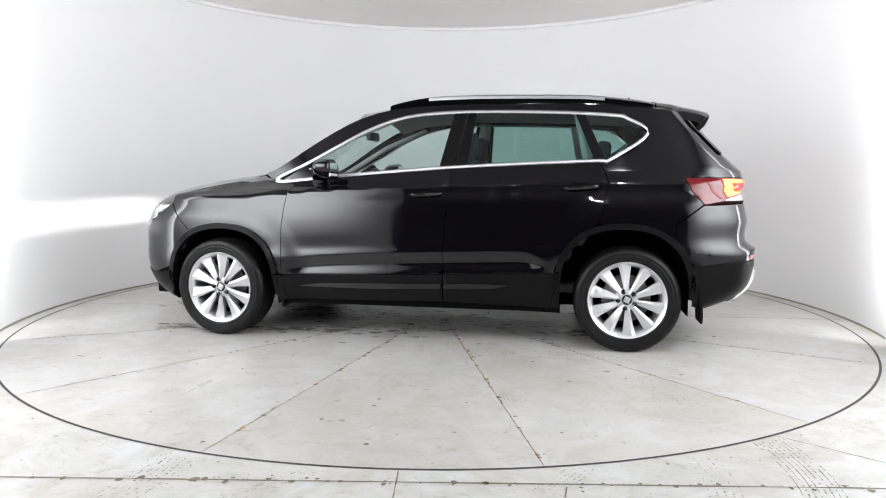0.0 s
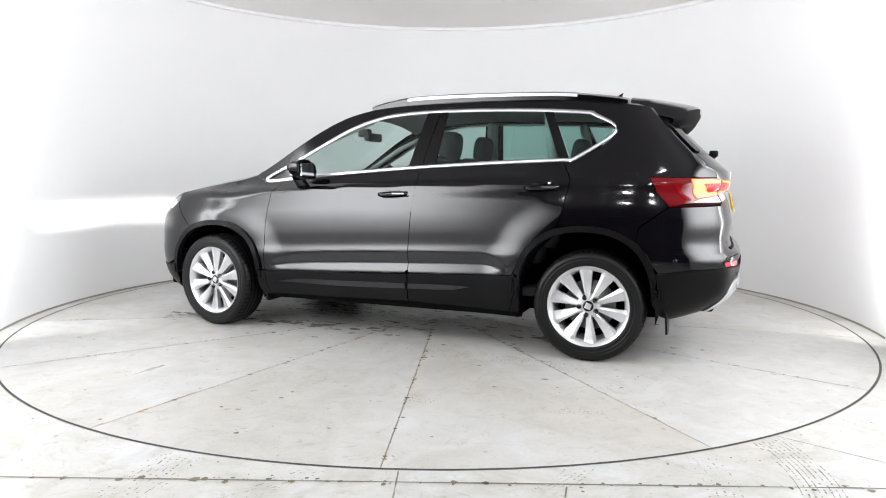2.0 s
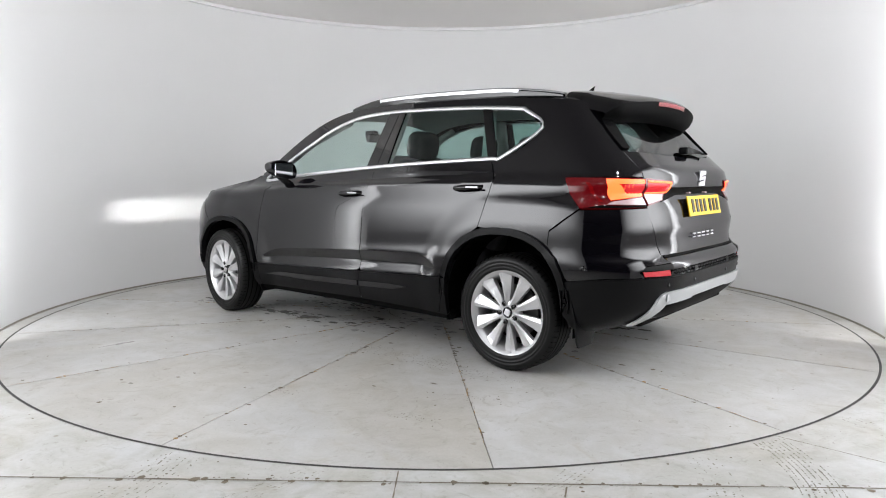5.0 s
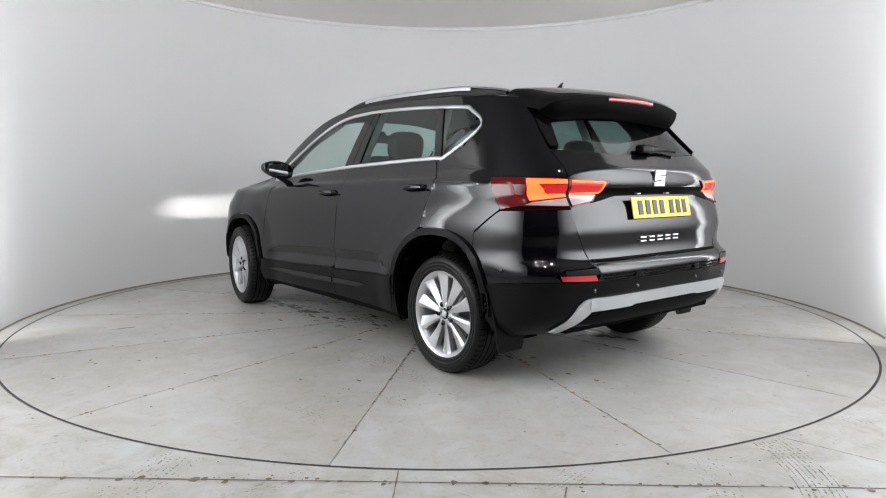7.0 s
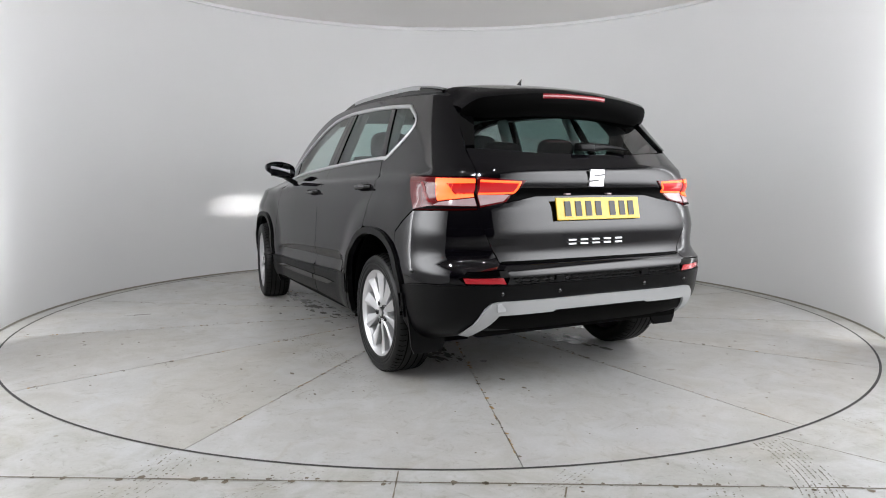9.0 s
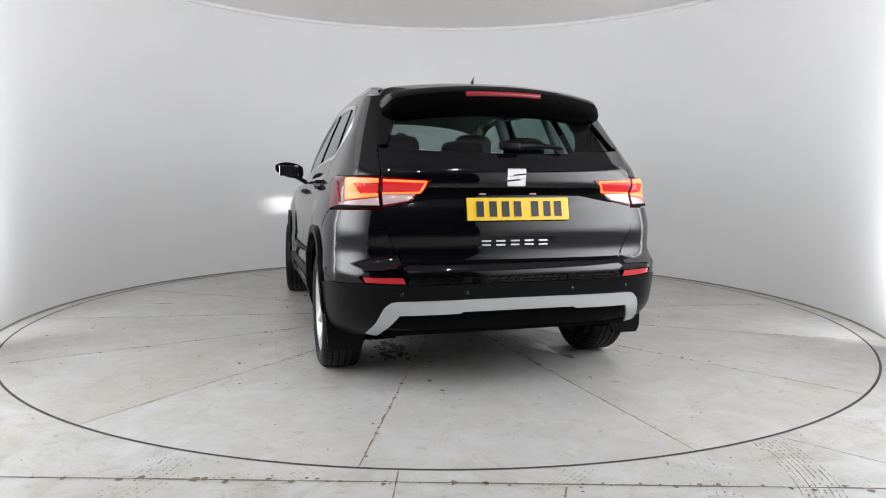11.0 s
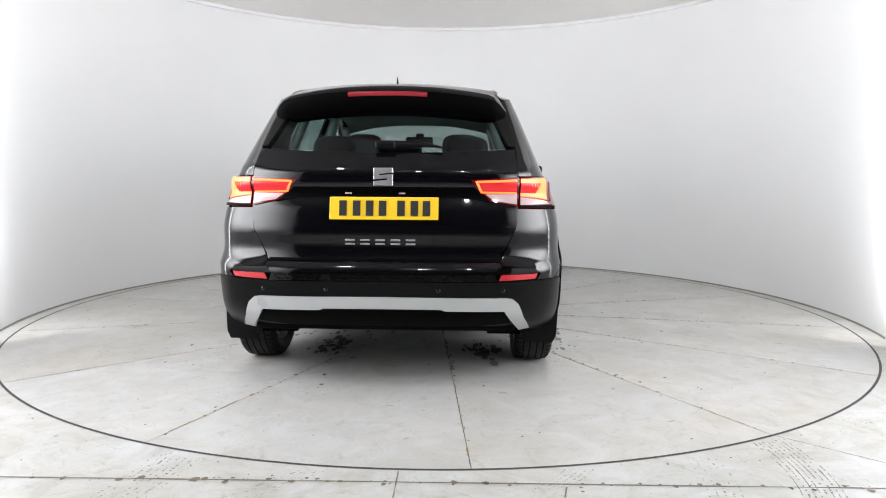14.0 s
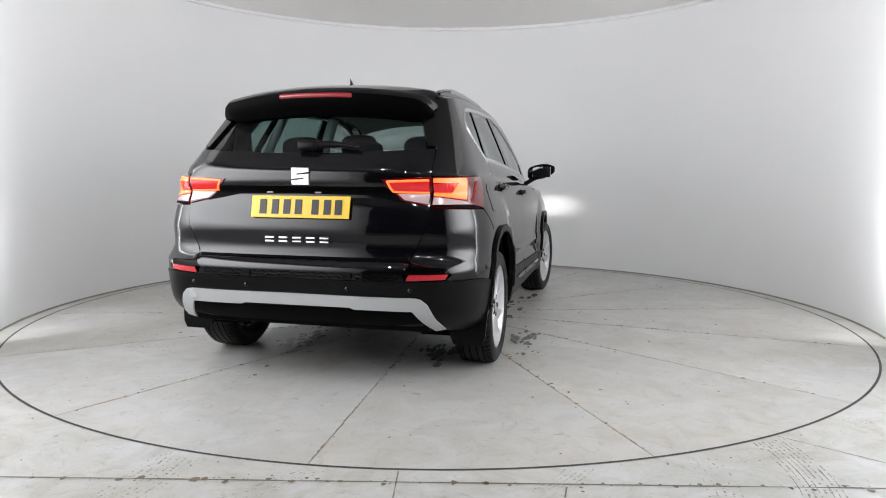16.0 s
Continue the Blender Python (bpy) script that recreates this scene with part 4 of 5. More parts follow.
    if side < 0:
        # fuel flap on the car's right
        flap = [(-1.46, 1.035), (-1.55, 1.030), (-1.575, 1.010), (-1.580, 0.91), (-1.56, 0.885), (-1.45, 0.880), (-1.425, 0.90), (-1.42, 1.01), (-1.435, 1.030)]
        part("fuel_flap", sheet([ax(*q) for q in flap], lift=0.0022, depth=0.004, gap=0, side=side, cell=0.02), M_PAINT, CAR, "glossy black fuel filler flap")
    # round sensor on the bumper's flank
    q = ax(-1.80, 0.615)
    o, w = skin(*q), out(*q)
    bm = lathe([(0.0, 0.003), (0.010, 0.003), (0.012, 0.001), (0.012, -0.004)], 16)
    bm.transform(pose(o.x, side * o.y, o.z, 0, 0, math.degrees(math.atan2(side * w.y, w.x)) - 90))
    part("parking_sensor", bm, M_GLOSS, CAR, "small round parking sensor")
    # bumper corner below the lamp
    arc = [p for p in R_OUT[R_CUT:] if p[1] > 0.53]
    poly = [ax(-1.60, 0.789)] + [ax(*p) for p in arc] + [ax(-1.715, 0.540), ax(-1.90, 0.566), ay(0.74, 0.574)]
    poly += [ay(0.765, 0.600), ay(0.735, 0.632), ay(0.575, 0.640), ay(0.567, 0.663), ay(0.64, 0.82), ay(0.648, 0.917), ax(-1.755, 0.906)]
    part("bumper_corner", sheet(poly, side=side), M_PAINT, CAR, "glossy black rear bumper corner")
    poly = [ay(0.755, 0.606), ay(0.573, 0.606), ay(0.556, 0.572), ay(0.742, 0.577)]
    part("reflector", sheet(poly, lift=-0.002, depth=0.004, gap=0.002, side=side, cell=0.02), M_REFL, CAR, "red bumper reflector")
    poly = [ay(0.768, 0.604), ay(0.735, 0.630), ay(0.560, 0.638), ay(0.54, 0.606), ay(0.755, 0.609)]
    part("bumper_lip", sheet(poly, lift=0.002, depth=0.006, gap=0.0, side=side, cell=0.02), M_GLOSS, CAR)
    # mud flaps
    for x0, yy, zz in ((-1.775, 0.792, 0.195), (0.885, 0.78, 0.20)):
        rows_ = []
        for i in range(9):
            t = i / 8
            z = zz + (0.50 - zz) * t
            w = 0.11 - 0.02 * (1 - t) if t > 0.1 else 0.075
            x = x0 + (0.055 * t * t if x0 < 0 else -0.02 * t)
            rows_.append([(x + 0.012 * k, side * (yy + w * j), z) for j, k in ((-1, 0), (-0.6, -0.3), (0.6, -0.3), (1, 0), (1, 1), (-1, 1), (-1, 0))])
        bm = grid(rows_)
        bmesh.ops.holes_fill(bm, edges=[e for e in bm.edges if e.is_boundary])
        bmesh.ops.recalc_face_normals(bm, faces=bm.faces)
        sharp(part("mud_flap", bm, M_CLAD, CAR, "black rubber mud flap"))


def tail_parts():
    # tailgate below the glass
    poly = [ay(0.0, 1.185), ay(0.30, 1.190), ay(0.642, 1.208), ay(0.650, 1.14), ay(0.652, 1.072), ay(0.652, 0.921), ay(0.640, 0.82), ay(0.566, 0.668), ay(0.0, 0.668)]
    gate = part("tailgate", full(poly), M_PAINT, CAR, "glossy black tailgate")
    for side in (1, -1):
        poly = [ay(0.648, 1.068), ay(0.415, 1.056), ay(0.515, 0.950), ay(0.648, 0.924)]
        lamp = part("tail_light", sheet(poly, lift=0.007, depth=0.02, side=side, cell=0.02), M_REDLENS, gate, "lit red tail lamp on the tailgate")
        part("led_bar", strip([ay(0.643, 1.051), ay(0.448, 1.045), ay(0.474, 1.000), ay(0.643, 0.994)], 0.012, 0.010, side, False), M_LED, lamp, "glowing orange-red light bar")
        poly = [ay(0.644, 1.046), ay(0.458, 1.040), ay(0.478, 1.005), ay(0.644, 0.999)]
        part("inner_lens", sheet(poly, lift=0.0082, depth=0.002, gap=0, side=side, cell=0.02), M_REDGLOW, lamp, "red glowing lens between the light bars")
        poly = [ay(0.645, 0.985), ay(0.488, 0.988), ay(0.530, 0.953), ay(0.645, 0.934)]
        part("reverse_lens", sheet(poly, lift=0.0085, depth=0.003, gap=0, side=side, cell=0.02), M_WLENS, lamp, "pale clear reversing lens")
    # flat black strip over the plate, painting in the overhang's shade
    poly = [ay(0.0, 1.018), ay(0.44, 1.018), ay(0.53, 0.945), ay(0.44, 0.960), ay(0.35, 0.976), ay(0.0, 0.980)]
    part("recess", full(poly, lift=0.004), M_BLACKP, gate, "black strip for the overhang's shade above the number plate")
    for y in (0.17, -0.09):
        bm = bmesh.new()
        box(bm, (-2.058, y, 0.988), (0.02, 0.03, 0.008), bevel=0.002)
        part("plate_lamp", bm, M_WLENS, gate)
    # number plate with illegible bars
    tilt_ = math.degrees(math.atan2(0.024, 0.11))
    m = pose(-2.090, -0.005, 0.9165, 0, tilt_, 0)
    bm = bmesh.new()
    box(bm, (0, 0, 0), (0.008, 0.525, 0.111), m, bevel=0.003)
    plate = part("number_plate", bm, M_PLATE, gate, "yellow rear number plate with black marks", smooth=False)
    for i, yy in enumerate((0.197, 0.131, 0.068, 0.006, -0.083, -0.147, -0.205)):
        bm = bmesh.new()
        box(bm, (-0.006, yy, 0), (0.003, 0.036, 0.074), m)
        part("character_bar", bm, M_CHAR, plate, smooth=False)
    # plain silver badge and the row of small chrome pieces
    mb = pose(-2.072, 0.0, 1.068, 0, -4, 0)
    bm = bmesh.new()
    half = [(0.046, 0.043), (-0.046, 0.043), (-0.048, 0.022), (0.020, 0.014), (0.020, 0.007), (-0.048, 0.013), (-0.046, -0.006), (0.046, 0.007)]
    for sg in (1, -1):
        rings = [[bm.verts.new(mb @ Vector((dx, sg * y * k, sg * z * k))) for y, z in half] for dx, k in ((0.004, 1.0), (-0.004, 1.0), (-0.006, 0.96))]
        for lo, hi in zip(rings, rings[1:]):
            for i in range(len(half)):
                bm.faces.new((lo[i], lo[(i + 1) % len(half)], hi[(i + 1) % len(half)], hi[i]))
        bm.faces.new(rings[-1])
    bmesh.ops.recalc_face_normals(bm, faces=bm.faces)
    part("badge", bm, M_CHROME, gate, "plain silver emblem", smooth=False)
    for i in range(5):
        bm = bmesh.new()
        yy = 0.160 - 0.0735 * i
        mm = pose(-2.097, yy, 0.754, 0, 2, 0)
        box(bm, (0, 0, 0.010), (0.006, 0.046, 0.008), mm, 0.001)
        box(bm, (0, 0, -0.009), (0.006, 0.046, 0.008), mm, 0.001)
        part("chrome_bar", bm, M_CHROME, gate, smooth=False)
    # rear window
    poly = [ay(0.0, 1.190), ay(0.30, 1.195), ay(0.60, 1.212), ay(0.585, 1.27), ay(0.565, 1.35), ay(0.53, 1.44), ay(0.0, 1.47)]
    part("rear_window", full(poly, lift=-0.004), M_GLASS3, gate, "dark-tinted rear window")
    for side in (1, -1):
        poly = [ay(0.642, 1.214), ay(0.604, 1.214), ay(0.578, 1.27), ay(0.540, 1.36), ay(0.480, 1.46), ay(0.555, 1.462), ay(0.590, 1.40), ay(0.618, 1.32)]
        part("window_blade", sheet(poly, lift=0.012, depth=0.03, gap=0.001, side=side, cell=0.02), M_GLOSS, gate, "gloss black blade beside the rear window")
    # wiper
    rows_ = []
    for i in range(11):
        t = i / 10
        y = -0.02 - 0.26 * t
        z = 1.218 - 0.006 * t + 0.012 * math.sin(3.1 * t)
        p = skin(*ay(abs(y), z)) + Vector((-0.032 + 0.006 * t, 0, 0))
        w = 0.019 * (1 - t) + 0.006
        rows_.append([(p.x + 0.014 * math.cos(a), y, p.z + w * math.sin(a)) for a in [2 * math.pi * k / 8 for k in range(9)]])
    bm = grid(rows_)
    bmesh.ops.holes_fill(bm, edges=[e for e in bm.edges if e.is_boundary])
    bmesh.ops.recalc_face_normals(bm, faces=bm.faces)
    p = skin(*ay(0.0, 1.222))
    box(bm, (p.x - 0.030, 0.0, 1.224), (0.055, 0.10, 0.042), None, 0.012)
    part("wiper", bm, M_CLAD, gate, "black rear wiper")
    # spoiler
    rows_ = []
    prof = [(-1.50, 0.010, 0), (-1.60, 0.006, 0), (-1.70, 0.002, 1), (-1.80, -0.003, 1), (-1.872, -0.010, 1), (-1.886, -0.022, 1), (-1.882, -0.050, 1), (-1.860, -0.096, 1), (-1.82, -0.140, 1), (-1.76, -0.160, 0.8), (-1.66, -0.13, 0.5)]
    for i in range(41):
        t = -1 + 2 * i / 40
        at_ = abs(t)
        y = 0.600 * t
        drop = 0.052 * at_**2.2 + 0.050 * max(0, (at_ - 0.86) / 0.14) ** 2
        bow = 0.085 * at_**2.4 + 0.05 * max(0, (at_ - 0.88) / 0.12) ** 2
        sq = 1 - 0.45 * max(0, (at_ - 0.8) / 0.2) ** 2
        rows_.append([(x + bow * k, y, spine(max(-1.9, x)) + dz * sq - drop) for x, dz, k in prof])
    bm = grid([r[:6] for r in rows_])
    bmesh.ops.recalc_face_normals(bm, faces=bm.faces)
    sp = part("spoiler", bm, M_PAINT, gate, "glossy black roof spoiler")
    # rear and underside in matt black: their shaded look is put into the colour
    bm = grid([r[5:] for r in rows_])
    bmesh.ops.recalc_face_normals(bm, faces=bm.faces)
    part("spoiler_underside", bm, M_BLACKP, sp, "spoiler underside coloured black for its shaded look")
    rows_ = []
    for i in range(13):
        y = -0.2 + 0.4 * i / 12
        b_ = 0.085 * abs(y / 0.59) ** 2.4
        d_ = 0.052 * abs(y / 0.59) ** 2.2
        z0 = spine(-1.88) - d_
        rows_.append([(-1.870 + b_, y, z0 - 0.024), (-1.889 + b_, y, z0 - 0.026), (-1.887 + b_, y, z0 - 0.048), (-1.868 + b_, y, z0 - 0.050)])
    part("brake_light", grid(rows_), M_BRAKE, sp, "red high-level brake light")
    # bumper: shelf, mesh strip, lower cladding, silver skid
    poly = [ay(0.0, 0.664), ay(0.566, 0.664), ay(0.572, 0.640), ay(0.54, 0.608), ay(0.0, 0.608)]
    bump = part("rear_bumper", full(poly, lift=0.0), M_PAINT, CAR, "black rear bumper with silver skid bar")
    # black strip over the joint, coloured for the shade in the gap
    poly = [ay(0.0, 0.6735), ay(0.30, 0.6735), ay(0.560, 0.6735), ay(0.555, 0.661), ay(0.0, 0.661)]
    part("shadow_gap", full(poly, lift=0.003), M_BLACKP, bump)
    poly = [ay(0.0, 0.6075), ay(0.540, 0.6075), ay(0.553, 0.570), ay(0.0, 0.570)]
    part("mesh_panel", full(poly, lift=-0.006), M_GLOSS, bump, "black patterned insert")
    bm = bmesh.new()
    for i in range(46):
        for j in range(2):
            y = -0.525 + 1.05 * (i + 0.5 * j) / 46
            z = 0.580 + 0.017 * j
            p = skin(*ay(abs(y), z))
            box(bm, (0, 0, 0), (0.006, 0.017, 0.004), pose(p.x - 0.001, y, z, 28 if (i + j) % 2 else -28, 0, 0))
    part("mesh_ribs", bm, M_CLAD, bump, smooth=False)
    for y in (0.27, -0.27):
        p = skin(*ay(abs(y), 0.588))
        bm = bmesh.new()
        box(bm, (p.x - 0.002, y, 0.588), (0.006, 0.045, 0.03), bevel=0.002)
        part("parking_sensor", bm, M_CLAD, bump, smooth=False)
    arc_low = [ax(-1.700, 0.536), ax(-1.690, 0.45), ax(-1.70, 0.36), ax(-1.72, 0.30)]
    poly = [ay(0.0, 0.568), ay(0.55, 0.568), ay(0.74, 0.572), ax(-1.90, 0.563)] + arc_low + [ax(-1.78, 0.275), ay(0.70, 0.30), ay(0.645, 0.335), ay(0.45, 0.335), ay(0.0, 0.335)]
    part("lower_cladding", full(poly, lift=0.004), M_CLAD, bump, "dark grey plastic lower bumper")
    poly = [ay(0.0, 0.497), ay(0.59, 0.494), ay(0.622, 0.488), ay(0.652, 0.462), ay(0.682, 0.395), ay(0.718, 0.330), ay(0.668, 0.318), ay(0.625, 0.375), ay(0.585, 0.430), ay(0.30, 0.432), ay(0.285, 0.440), ay(0.0, 0.440)]
    sk = part("skid_bar", full(poly, lift=0.018), M_SKID, bump, "silver plastic skid bar")
    for y, z in ((0.58, 0.527), (0.27, 0.527), (-0.27, 0.527), (-0.58, 0.527)):
        p = skin(*ay(abs(y), z))
        bm = lathe([(0.0, -0.004), (0.009, -0.004), (0.0105, -0.002), (0.0105, 0.004)], 16)
        bm.transform(pose(p.x - 0.003, y, z, 0, 0, -90))
        part("parking_sensor", bm, M_GLOSS, bump, "small round parking sensor")
    p = skin(*ay(0.585, 0.463))
    bm = bmesh.new()
    box(bm, (p.x - 0.019, 0.585, 0.463), (0.006, 0.045, 0.040), bevel=0.0025)
    part("tow_cover", bm, M_SKID, sk, "silver square cover in the skid bar", smooth=False)
    poly = [ay(0.0, 0.43), ay(0.30, 0.428), ay(0.580, 0.424), ay(0.630, 0.362), ay(0.45, 0.338), ay(0.0, 0.335)]
    part("diffuser", full(poly, lift=0.008), M_BLACKP, bump, "dark lower diffuser")


def top_parts():
    # roof
    rows_ = []
    for i in range(46):
        x = -1.60 + 2.02 * i / 45
        ye = side_y(x, edge(x)) if x > XS else skin(*ax(x, edge(x))).y
        ze, zc = edge(x), spine(x)
        rows_.append([(x + 0.05 * (1 - t * t) * max(0, (x - 0.2) / 0.2), ye * t, ze + (zc - ze) * (1 - abs(t) ** 2.6)) for t in [-1 + 2 * j / 24 for j in range(25)]])
    bm = grid(rows_)
    bmesh.ops.recalc_face_normals(bm, faces=bm.faces)
    part("roof", bm, M_PAINT, CAR, "glossy black roof")
    rows_ = [[(p[0] * 0.985 - 0.02, p[1] * 0.94, p[2] - 0.035) for p in r] for r in rows_]
    part("headliner", grid(rows_), M_LININ, CAR, "pale grey roof lining")
    # windscreen
    rows_ = []
    for i in range(19):
        x = 0.40 + 0.72 * i / 18
        ye = side_y(x, edge(x)) - 0.012
        rows_.append([(x + 0.07 * (1 - t * t), ye * t, edge(x) + (0.004 + 0.05 * (1 - i / 18)) * (1 - abs(t) ** 2.5)) for t in [-1 + j / 10 for j in range(21)]])
    bm = grid(rows_)
    bmesh.ops.recalc_face_normals(bm, faces=bm.faces)
    part("windscreen", bm, M_GLASS, CAR, "green-tinted windscreen")
    # bonnet
    rows_ = []
    for i in range(30):
        x = 1.10 + 1.0 * i / 29
        xe = min(x, 1.10 + 0.72 * i / 29)
        p = skin(*ax(xe, edge(xe)))
        rows_.append([(p.x + (x + 0.05 - p.x) * (1 - abs(t) ** 2.2), p.y * t, p.z + (hood(x + 0.05) - p.z) * (1 - abs(t) ** 2.8) + 0.006 * math.exp(-((abs(t) - 0.62) / 0.08) ** 2)) for t in [-1 + j / 14 for j in range(29)]])
    bm = grid(rows_)
    bmesh.ops.recalc_face_normals(bm, faces=bm.faces)
    part("bonnet", bm, M_PAINT, CAR, "glossy black bonnet")
    # nose: grille and bumper
    poly = [ay(0.0, 0.80, True), ay(0.40, 0.795, True), ay(0.415, 0.705, True), ay(0.36, 0.60, True), ay(0.0, 0.58, True)]
    part("grille", full(poly, lift=-0.01), M_GLOSS, CAR, "black radiator grille")
    poly = [ay(0.0, 0.575, True), ay(0.36, 0.595, True), ay(0.41, 0.70, True), ay(0.40, 0.42, True), ay(0.0, 0.42, True)]
    part("front_bumper", full(poly), M_PAINT, CAR, "glossy black front bumper")
    poly = [ay(0.0, 0.42, True), ay(0.40, 0.42, True), ax(1.85, 0.40), ax(1.70, 0.42), ax(1.69, 0.30), ax(1.75, 0.20), ay(0.4, 0.22, True), ay(0.0, 0.22, True)]
    part("lower_bumper", full(poly, lift=0.006), M_CLAD, CAR, "dark grey plastic lower front bumper")
    # roof rails
    for side in (1, -1):
        def pt(x, h):
            return (x, side * (side_y(max(x, XS), edge(x)) - 0.085), edge(x) + 0.027 + h)

        def rise(x):
            return 0.028 * min(1.0, max(0.0, (0.24 - x) / 0.30)) ** 0.7 * min(1.0, max(0.0, (x + 1.50) / 0.40)) ** 0.6

        def section(x, top, low, w):
            p = Vector(pt(x, rise(x)))
            return [(x, p.y + side * k * w, p.z + top if h == 2 else (p.z + top - 0.008 if h == 1 else low)) for k, h in ((1, 0), (1.05, 1), (0.55, 2), (-0.55, 2), (-1.05, 1), (-1, 0))]

        def rail_piece(x0, x1, top, drop, w, n=24):
            rows_ = []
            for i in range(n + 1):
                x = x0 + (x1 - x0) * i / n
                low = pt(x, 0)[2] - 0.035 if drop is None else pt(x, rise(x))[2] + top - drop
                rows_.append(section(x, top, low, w))
            bm = grid(rows_)
            bmesh.ops.holes_fill(bm, edges=[e for e in bm.edges if e.is_boundary])
            bmesh.ops.recalc_face_normals(bm, faces=bm.faces)
            return bm

        bar = sharp(part("roof_rail", rail_piece(-0.03, -1.18, 0.012, 0.026, 0.0140), M_RAIL, CAR, "brushed silver roof rail with black feet"))
        sharp(part("rail_base", rail_piece(-0.032, -1.182, 0.000, None, 0.0120), M_GLOSS, bar))
        sharp(part("rail_tip", rail_piece(-1.17, -1.49, 0.012, 0.010, 0.0138), M_RAIL, bar))
        sharp(part("rail_foot", rail_piece(0.235, -0.031, 0.010, None, 0.0135), M_GLOSS, bar, "black end of the roof rail"))
        sharp(part("rail_foot", rail_piece(-1.181, -1.48, 0.003, None, 0.0125), M_GLOSS, bar, "black end of the roof rail"))
    # aerial
    rows_ = []
    for i in range(6):
        t = i / 5
        w = 0.5 - 0.46 * t**0.6
        x = -1.345 - 0.040 * t**1.5
        rows_.append([(x + 0.130 * w * math.cos(a) * (1 - 0.2 * t), 0.032 * w * math.sin(a), spine(-1.35) - 0.004 + 0.055 * t) for a in [2 * math.pi * k / 10 for k in range(11)]])
    bm = grid(rows_)
    bmesh.ops.recalc_face_normals(bm, faces=bm.faces)
    part("aerial", bm, M_GLOSS, CAR, "black shark-fin aerial")


def mirrors():
    for side in (1, -1):
        rows_ = []
        for i in range(17):
            p = math.pi * (i / 16 - 0.5)
            ring = []
            for j in range(25):
                q = 2 * math.pi * j / 24
                pw = lambda v, e: math.copysign(abs(v) ** e, v)
                dx, dz = pw(math.cos(p), 0.45) * pw(math.cos(q), 0.75), pw(math.cos(p), 0.45) * pw(math.sin(q), 0.75)
                dy = pw(math.sin(p), 0.8)
                x = 0.555 + 0.098 * dx - 0.03 * (dy * 0.5 + 0.5)
                ring.append((max(x, 0.508), side * (0.930 + 0.112 * dy), 1.112 + 0.062 * dz * (1 - 0.42 * max(0.0, dy) ** 1.6) + 0.018 * dy))
            rows_.append(ring)
        bm = grid(rows_)
        bmesh.ops.remove_doubles(bm, verts=bm.verts, dist=0.0005)
        bmesh.ops.recalc_face_normals(bm, faces=bm.faces)
        h = part("door_mirror", bm, M_PAINT, CAR, "glossy black door mirror")
        bm = bmesh.new()
        box(bm, (0.5065, side * 0.935, 1.108), (0.004, 0.150, 0.086), bevel=0.0015)
        part("mirror_glass", bm, M_MIRR, h, "silver mirror glass", smooth=False)
        rows_ = []
        for i in range(6):
            t = i / 5
            c = Vector((0.65 - 0.03 * t, side * (0.775 + 0.10 * t), 1.005 + 0.055 * t))
            rows_.append([c + Vector((0.05 * math.cos(a), 0, 0.022 * math.sin(a))) for a in [2 * math.pi * k / 10 for k in range(11)]])
        part("mirror_foot", grid(rows_), M_GLOSS, h, "gloss black mirror foot")
        bm = bmesh.new()
        box(bm, (0.6385, side * 0.93, 1.112), (0.014, 0.12, 0.008), pose(0, 0, 0), 0.002)
        part("indicator", bm, M_WLENS, h, "clear indicator strip", smooth=False)


# ---- wheels: one set of meshes, four wheels ----
WR = 0.325
tyre_prof = [(0.232, -0.088), (0.262, -0.106), (0.292, -0.108), (0.310, -0.098), (0.321, -0.082), (0.325, -0.050), (0.3255, 0.0), (0.325, 0.050), (0.321, 0.082), (0.310, 0.098), (0.292, 0.108), (0.284, 0.1085), (0.281, 0.1065), (0.276, 0.1062), (0.274, 0.1078), (0.268, 0.1078), (0.266, 0.1060), (0.256, 0.1045), (0.254, 0.1055), (0.246, 0.1035), (0.240, 0.100), (0.232, 0.088)]
ME_TYRE = mesh_of("tyre", lathe(tyre_prof, 96), M_RUBBER)
bm = bmesh.new()
for k in (-0.055, -0.02, 0.02, 0.055):
    r_ = [[(0.3262 * math.cos(a), k + w, 0.3262 * math.sin(a)) for w in (-0.004, 0.004)] for a in [2 * math.pi * i / 72 for i in range(72)]]
    vs = [[bm.verts.new(p) for p in row] for row in r_]
    for i in range(72):
        bm.faces.new((vs[i][0], vs[i][1], vs[(i + 1) % 72][1], vs[(i + 1) % 72][0]))
for i in range(64):
    a = 2 * math.pi * i / 64
    for sg in (1, -1):
        vs = [bm.verts.new((r * math.cos(a + d), sg * h, r * math.sin(a + d))) for r, h, d in ((0.3256, 0.064, -0.012), (0.3230, 0.084, -0.004), (0.3120, 0.0985, 0.0), (0.3120, 0.0985, 0.012), (0.3230, 0.084, 0.010), (0.3256, 0.064, 0.004))]
        bm.faces.new(vs)
ME_GROOVE = mesh_of("tread_groove", bm, M_DARK, False)
ME_RIM = mesh_of("rim", lathe([(0.205, -0.09), (0.198, 0.0), (0.205, 0.05), (0.2085, 0.068), (0.222, 0.086), (0.235, 0.094), (0.2395, 0.097), (0.2395, 0.090), (0.233, 0.086), (0.232, -0.09)], 80), M_ALLOY)
bm = bmesh.new()
ys = [(0.040, 0.013, 0.078), (0.070, 0.015, 0.080), (0.11, 0.021, 0.078), (0.16, 0.029, 0.078), (0.20, 0.037, 0.081), (0.223, 0.043, 0.086)]
rows_ = []
